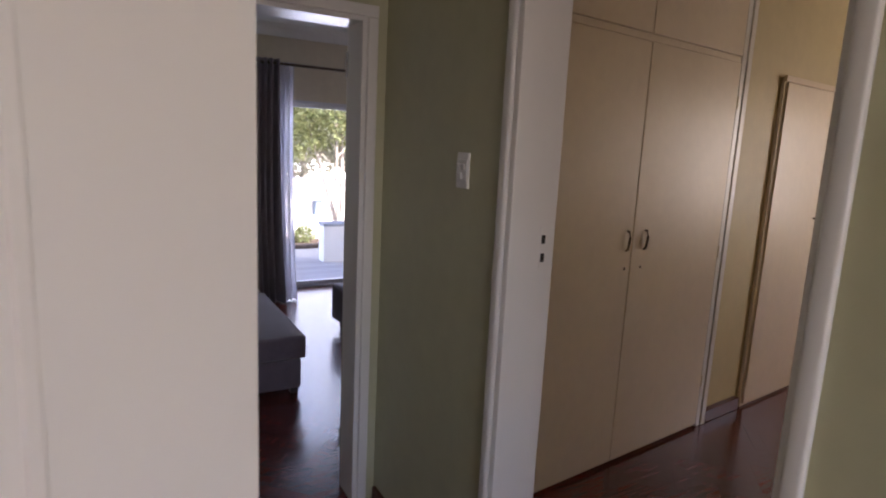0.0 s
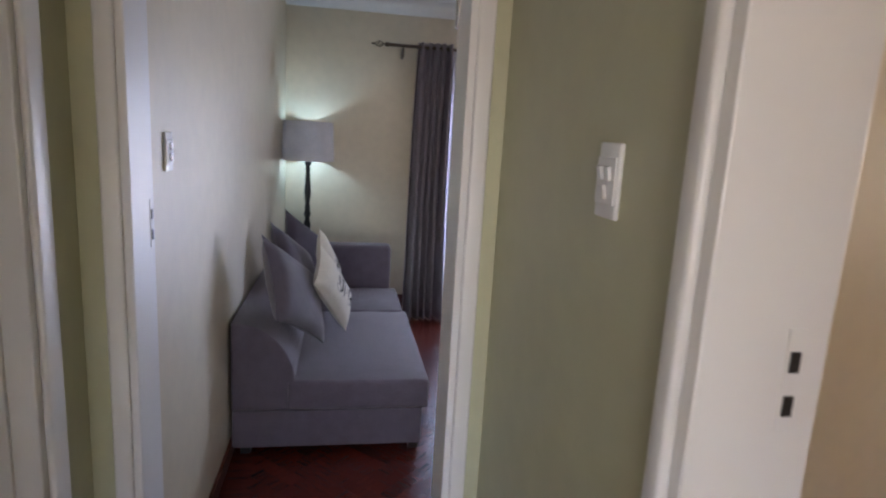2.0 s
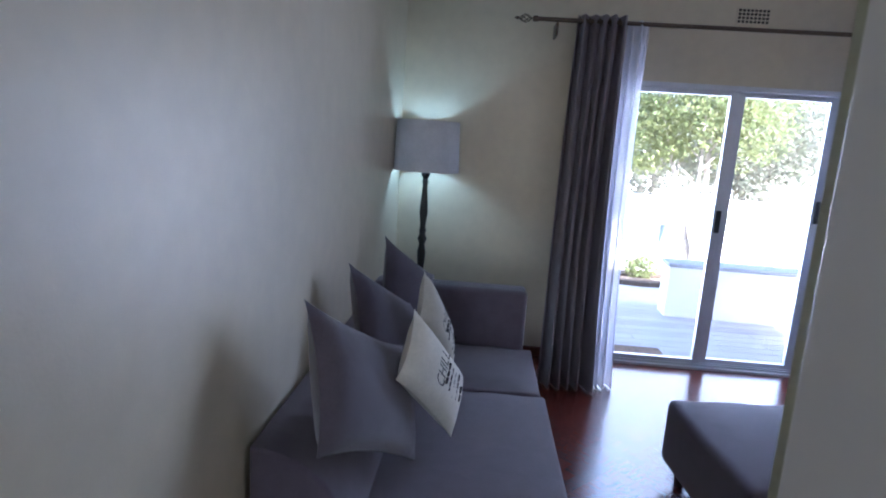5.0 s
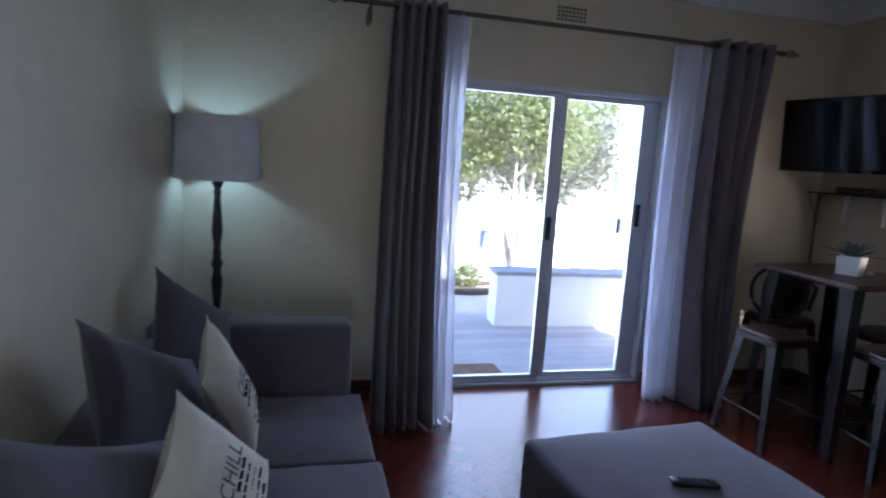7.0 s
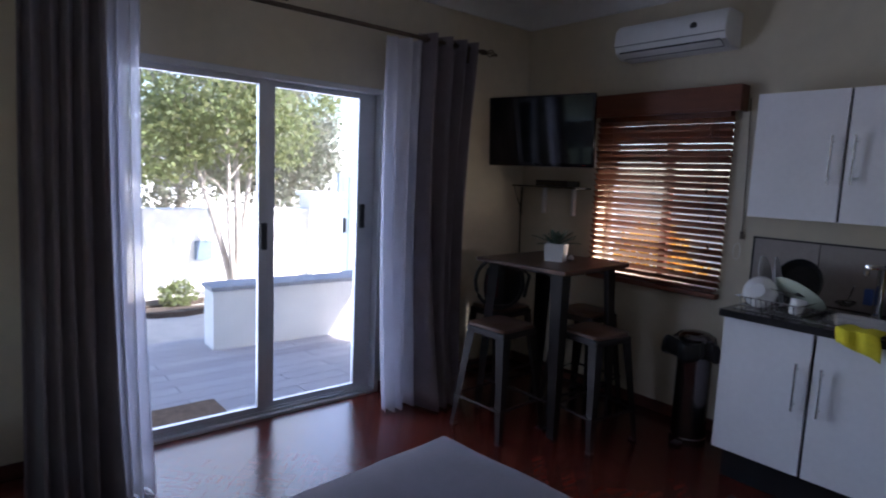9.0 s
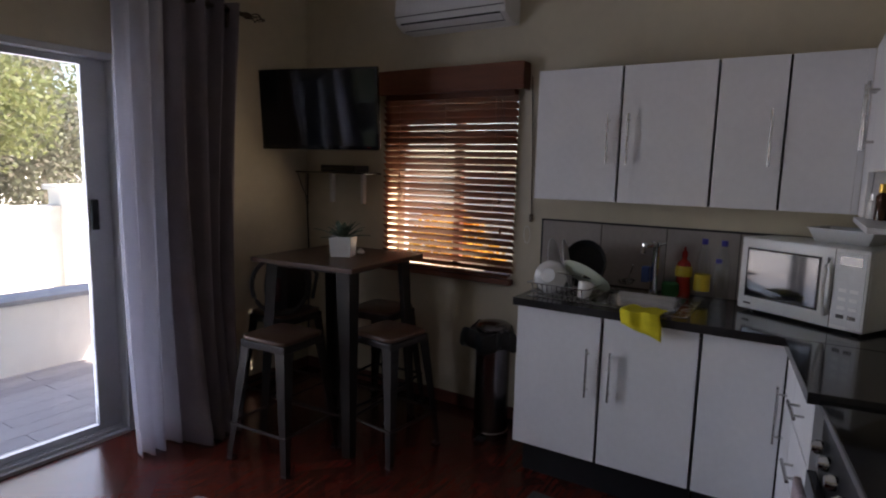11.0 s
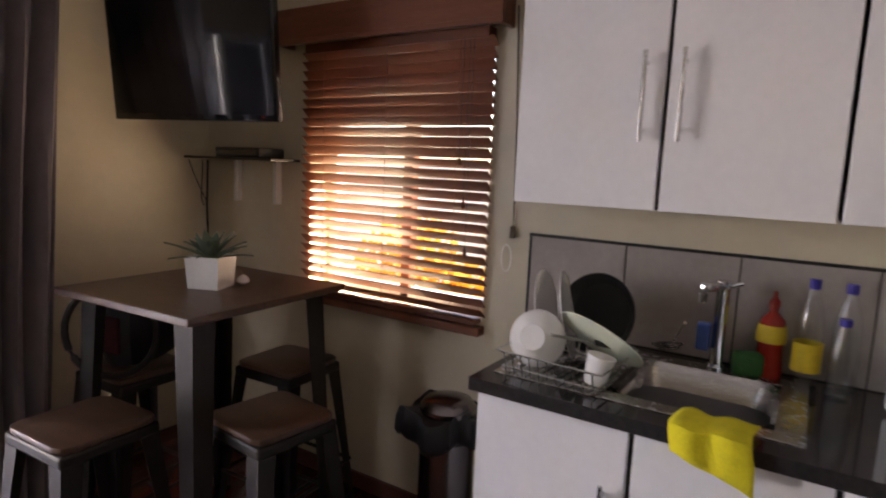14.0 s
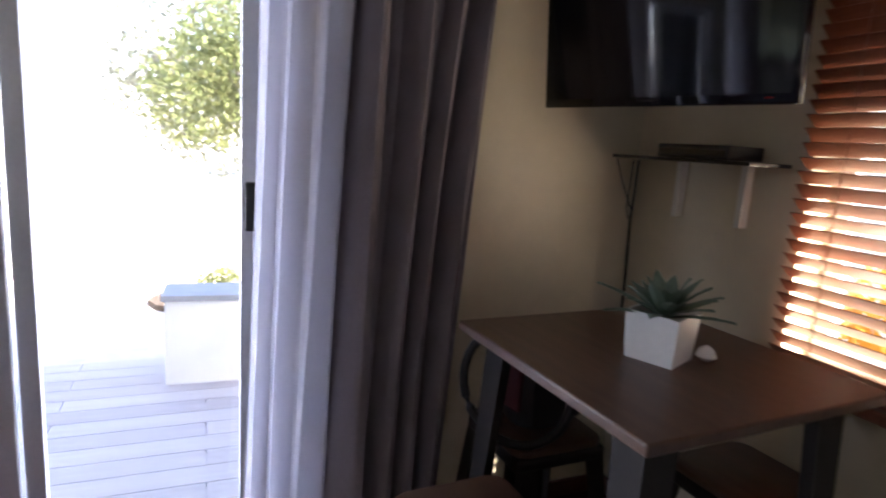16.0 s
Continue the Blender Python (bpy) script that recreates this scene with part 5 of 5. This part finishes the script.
km = thing("kitchen_mat", 4.12, 4.13, 0.002, -3, "dark grey patterned kitchen mat before the sink", "mat")
part("pile", box(-0.24, -0.40, 0, 0.24, 0.40, 0.010, 0.004), MAT, km)
for i in range(6):
    part("woven_line", box(-0.19 + i * 0.072, -0.36, 0.010, -0.165 + i * 0.072, 0.36, 0.012), GUN, km)

# ---- outside ----
DZ = -0.12
struct("ground", box(-60, Y1 + 0.24, -0.62, 90, 120, -0.27), PAVE, "pale sunlit gravel ground")
struct("ground_side", box(X1 + 0.26, -40, -0.62, 90, Y1 + 0.24, -0.27), PAVE, "pale sunlit gravel ground")
struct("deck_base", box(-1.0, Y1 + 0.24, -0.27, 8.0, 8.98, DZ - 0.024), COPING, "grey slab under the deck boards")
struct("threshold", box(2.06, Y1 + 0.128, -0.2, 3.71, Y1 + 0.25, -0.012, 0.004), COPING, "grey outer door step")
pw = thing("planter_wall", 3.20, 8.50, DZ, -2.5, "low white plastered wall with a grey coping", "wall")
part("body", box(0.02, 0.02, 0, 3.6, 0.30, 0.535), OUT_WHITE, pw)
part("coping", box(0, 0, 0.535, 3.62, 0.32, 0.575, 0.006), COPING, pw, "grey coping")
dm = thing("door_mat", 2.47, 7.22, DZ + 0.001, 0, "brown coir doormat on the deck", "mat")
part("pile", box(-0.33, -0.17, 0, 0.37, 0.17, 0.018, 0.005), COIR, dm)
bw = thing("boundary_wall", -8, 12.1, -0.27, 0, "long white plastered boundary wall", "wall")
part("body", box(0, 0, 0, 14.2, 0.22, 1.10), OUT_WHITE, bw)
part("coping", box(0, -0.03, 1.10, 14.2, 0.25, 1.16, 0.006), OUT_WHITE, bw)
part("letter_box", box(12.15, -0.06, 0.42, 12.40, 0.0, 0.70, 0.01), GATE, bw, "dark green meter box")
gp = thing("gate_pillar", 6.20, 12.1, -0.27, 0, "white plastered gate pillar with a cap", "pillar")
part("shaft", box(-0.26, -0.2, 0, 0.26, 0.3, 1.36), OUT_WHITE, gp)
part("cap", box(-0.31, -0.25, 1.36, 0.31, 0.35, 1.43, 0.01), OUT_WHITE, gp)
gt = thing("garden_gate", 6.50, 12.1, -0.27, 0, "blue-grey painted garden gate, closed", "gate")
part("gate_frame", box(0, 0, 0.05, 0.08, 0.06, 1.75, 0.006), GATE, gt)
part("gate_frame", box(1.35, 0, 0.05, 1.43, 0.06, 1.75, 0.006), GATE, gt)
for i in range(10):
    part("board", box(0.085 + i * 0.1265, 0.01, 0.08, 0.205 + i * 0.1265, 0.04, 1.70, 0.004), GATE, gt)
part("handle", box(0.11, -0.05, 0.75, 0.14, 0.01, 1.0, 0.006), PLASTIC_SHADE_B, gt)


def foliage(name, parent, mat, blobs, count, size, seed, label=""):
    """Many small leaves strewn through uneven clumps, joined into one crown."""
    rnd = random.Random(seed)
    vs, fs = [], []
    for (cx, cy, cz, rx, ry, rz), share in blobs:
        for _ in range(int(count * share)):
            while True:
                p = Vector((rnd.uniform(-1, 1), rnd.uniform(-1, 1), rnd.uniform(-1, 1)))
                if 0.25 < p.length < 1 and noise.noise(p * 2.2 + Vector((cx, cy, cz))) > -0.18:
                    break
            c = Vector((cx + p.x * rx, cy + p.y * ry, cz + p.z * rz))
            d = Vector((rnd.uniform(-1, 1), rnd.uniform(-1, 1), rnd.uniform(-1, 0.6))).normalized()
            s = d.cross(Vector((rnd.uniform(-1, 1), rnd.uniform(-1, 1), rnd.uniform(-1, 1)))).normalized()
            ln = size * rnd.uniform(0.6, 1.3)
            i = len(vs)
            vs += [tuple(c), tuple(c + d * ln * 0.5 + s * ln * 0.26), tuple(c + d * ln), tuple(c + d * ln * 0.5 - s * ln * 0.26)]
            fs += [(i, i + 1, i + 2, i + 3)]
    me = bpy.data.meshes.new(name)
    me.from_pydata(vs, [], fs)
    me.materials.append(mat)
    ob = new(name, me)
    ob.parent = parent
    return tagged(ob, label, kind="stuff")


def tree(x, y, z, trunks, blobs, mat, count, size, seed, label):
    root = thing("tree", x, y, z, 0, label, "tree")
    rnd = random.Random(seed)
    for k, (dx, dy, h, r) in enumerate(trunks):
        pts = [(dx * f + 0.03 * math.sin(5 * f + k), dy * f + 0.02 * math.cos(4 * f + k), h * f) for f in [i / 8 for i in range(9)]]
        t = part("trunk", tube(pts, r, 10, r_end=r * 0.35), BARK, root, smooth=True)
        for b in range(4):
            f = 0.55 + 0.12 * b
            a = rnd.uniform(0, 6.28)
            s = Vector((dx * f, dy * f, h * f))
            e = s + Vector((math.cos(a) * 0.5, math.sin(a) * 0.5, 0.55)) * rnd.uniform(0.6, 1.1)
            part("limb", tube([tuple(s), tuple((s + e) / 2 + Vector((0, 0, 0.05))), tuple(e)], r * 0.4, 6, r_end=r * 0.12), BARK, t)
    foliage("crown", root, mat, blobs, count, size, seed)
    return root


tree(4.45, 11.3, -0.27, [(-0.75, 0.1, 2.7, 0.055), (0.05, 0.0, 2.9, 0.06), (0.45, 0.2, 2.7, 0.05), (-0.2, -0.2, 2.4, 0.045)],
     [((-0.3, 0.1, 2.7, 1.0, 0.9, 0.95), 0.4), ((0.5, 0.1, 2.3, 0.7, 0.7, 0.7), 0.2), ((-0.9, 0.1, 2.1, 0.7, 0.6, 0.6), 0.2), ((0.1, 0, 3.7, 0.9, 0.8, 0.8), 0.2)],
     LEAF, 13000, 0.085, 21, "multi-stemmed green tree before the white wall")
tree(5.0, 16.0, -0.27, [(0.2, 0, 3.2, 0.12), (-0.6, 0.2, 3.0, 0.09)],
     [((-0.4, 0, 2.9, 2.8, 1.2, 2.1), 0.6), ((2.0, 0.2, 2.3, 1.9, 1.0, 1.6), 0.4)], LEAF_GREY, 22000, 0.13, 33, "grey-green olive tree behind the boundary wall")
tree(7.6, 17.5, -0.27, [(0.1, 0, 1.8, 0.09)], [((0, 0, 1.9, 1.8, 1.0, 0.9), 1.0)], LEAF_GREY, 5000, 0.11, 44, "low grey-green tree behind the boundary wall")
tree(8.6, 18.5, -0.27, [(0.1, 0, 3.2, 0.11)], [((0, 0, 3.4, 1.5, 1.2, 1.6), 1.0)], LEAF, 7000, 0.12, 55, "green tree behind the boundary wall")
sh = thing("shrub", 3.55, 10.9, -0.27, 0, "small green shrub in a dark soil bed", "shrub")
part("soil_bed", prism([(-0.5 + 0.03 * math.sin(k), 0.0) if k == 0 else (0.62 * math.cos(k * 0.524), 0.42 * math.sin(k * 0.524)) for k in range(12)], 0, 0.06), SOIL, sh, "dark soil")
foliage("crown", sh, LEAF, [((0.05, 0, 0.20, 0.24, 0.2, 0.17), 1.0)], 600, 0.06, 66)
hs = thing("house", 9.0, 26.0, -0.27, 0, "distant neighbour house with a brown tiled roof", "house")
part("wall", box(-3, 0, 0, 4, 5, 2.3), OUT_WHITE, hs)
part("roof", rings([[(-3.4, -0.4, 2.3), (4.4, -0.4, 2.3), (4.4, 5.4, 2.3), (-3.4, 5.4, 2.3)], [(-3.4, 2.45, 3.6), (4.4, 2.45, 3.6), (4.4, 2.55, 3.6), (-3.4, 2.55, 3.6)]]), ROOF, hs)
for x in (-1.8, 1.2):
    w = part("window", box(x, -0.03, 0.9, x + 1.2, 0.02, 1.9), ALU, hs)
    part("pane", box(x + 0.06, -0.04, 0.96, x + 1.14, -0.032, 1.84), SCREEN, w)
# neighbour wall that the kitchen window looks on to, and the unseen roof over the house
nw = thing("side_wall", 7.4, 3.0, -0.27, 0, "white plastered side boundary wall", "wall")
part("body", box(0, 0, 0, 0.22, 6.5, 1.75), OUT_WHITE, nw)
# the unseen eaves' widths are set to shape the sun's shadow outside
struct("roof_slab", box(-1.6, 2.9, CEILING + 0.16, X1 + 1.15, 4.9, CEILING + 0.34), ROOF, "unseen roof over the house, eaves sized to let sun reach the kitchen window")
# unseen eaves added to keep the sun out of the passage opening
struct("roof_slab_passage", box(-1.6, -2.9, CEILING + 0.16, 8.4, 2.9, CEILING + 0.34), ROOF, "unseen sun-blocking roof added over the passage")
struct("roof_slab_garden", box(-1.6, 4.9, CEILING + 0.16, X1 + 1.42, Y1 + 0.75, CEILING + 0.34), ROOF, "unseen roof over the house, wide eaves sized to shade the deck")
# shrub added to give the blind's gaps their yellow sunlit glow
ys = thing("shrub", 6.0, 6.0, -0.27, 0, "added yellow-leaved shrub for the sunlit glow outside the kitchen window", "shrub")
for k in range(4):
    part("stem", tube([(0, 0, 0), (0.08 * math.cos(k * 1.6), 0.1 * math.sin(k * 1.6), 0.6), (0.18 * math.cos(k * 1.6), 0.25 * math.sin(k * 1.6), 1.3)], 0.014, 6, r_end=0.005), BARK, ys)
foliage("crown", ys, LEAF_GLOW, [((0, 0, 1.15, 0.26, 0.36, 0.34), 0.6), ((0.05, -0.28, 0.95, 0.22, 0.25, 0.25), 0.4)], 1800, 0.07, 77)

# ---- floor blocks and deck boards ----
def block_mesh(name, lx, ly, lz, mat):
    bm = box(-lx / 2, -ly / 2, -lz, lx / 2, ly / 2, 0)
    top = [e for e in bm.edges if all(v.co.z > -1e-6 for v in e.verts)]
    bmesh.ops.bevel(bm, geom=top, offset=0.0005, segments=1, affect="EDGES")
    me = bpy.data.meshes.new(name)
    bm.to_mesh(me)
    bm.free()
    me.materials.append(mat)
    return me


BL, BW = 0.28, 0.07
blk = block_mesh("floor_block", BW - 0.0005, BL - 0.0005, 0.005, PARQUET)
floor_ob = bpy.data.objects["floor"]
spots = []
c45 = math.sqrt(0.5)
N = 46
for i in range(-N, N):
    for j in range(-N, N):
        # herringbone: pairs of blocks on a stepped lattice
        ox, oy = i * BW + j * BL, i * BW - j * BL
        for px, py, turn in ((ox + BW / 2, oy + BL / 2, 0), (ox + BW + BL / 2, oy + BW / 2, 90)):
            x, y = 2.9 + c45 * (px - py), 3.9 + c45 * (px + py)
            spots.append((x, y, turn + 45))


def floor_zone(x, y):
    if X0 + 0.15 < x < X1 - 0.12 and 3.08 < y < Y1 - 0.13:
        return True
    return 1.75 < x < 6.7 and 0.7 < y < 2.25 or 0.66 < x < 1.48 and 0.2 < y < 3.1


kept = [s for s in spots if floor_zone(s[0], s[1])]
near = [s for s in kept if 1.5 < s[0] < 3.6 and 4.9 < s[1] < 6.5 or 0.7 < s[0] < 2.2 and 3.05 < s[1] < 4.3]
near = near[:300]
nearset = set(near)
for x, y, r in near:
    ob = new("floor_block", blk)
    ob.parent = floor_ob
    ob.matrix_basis = pose(x, y, 0, 0, 0, r)
vs, fs = [], []
src_v = [v.co.copy() for v in blk.vertices]
src_f = [tuple(p.vertices) for p in blk.polygons]
for s in kept:
    if s in nearset:
        continue
    mt = pose(s[0], s[1], 0, 0, 0, s[2])
    k = len(vs)
    vs += [tuple(mt @ v) for v in src_v]
    fs += [tuple(k + q for q in f) for f in src_f]
me = bpy.data.meshes.new("floor_blocks")
me.from_pydata(vs, [], fs)
me.materials.append(PARQUET)
rest = new("floor_blocks", me)
rest.parent = floor_ob
tagged(rest, kind="stuff")
# border strips close the edges of the parquet
for nm, b in (("floor_border_1", (X0, Y0, -0.006, X0 + 0.24, Y1, -0.0005)), ("floor_border_2", (X0 + 0.24, 6.30, -0.006, X1, Y1 + 0.01, -0.0005)),
              ("floor_border_3", (4.72, Y0, -0.006, X1, 6.30, -0.0005)), ("floor_border_4", (X0 + 0.24, 2.75, -0.006, 4.72, 3.3, -0.0015)),
              ("floor_border_5", (-1.3, -2.4, -0.006, 6.9, 2.75, -0.0015))):
    struct(nm, box(*b), PARQUET, "red mahogany floor border")
deck_ob = bpy.data.objects["deck_base"]
board = block_mesh("deck_board", 1.196, 0.146, 0.022, DECK)
for j in range(14):
    for i in range(-1, 7):
        ob = new("deck_board", board)
        ob.parent = deck_ob
        ob.matrix_basis = pose(0.3 + i * 1.2 + (0.6 if j % 2 else 0.15), 6.98 + j * 0.15, DZ)
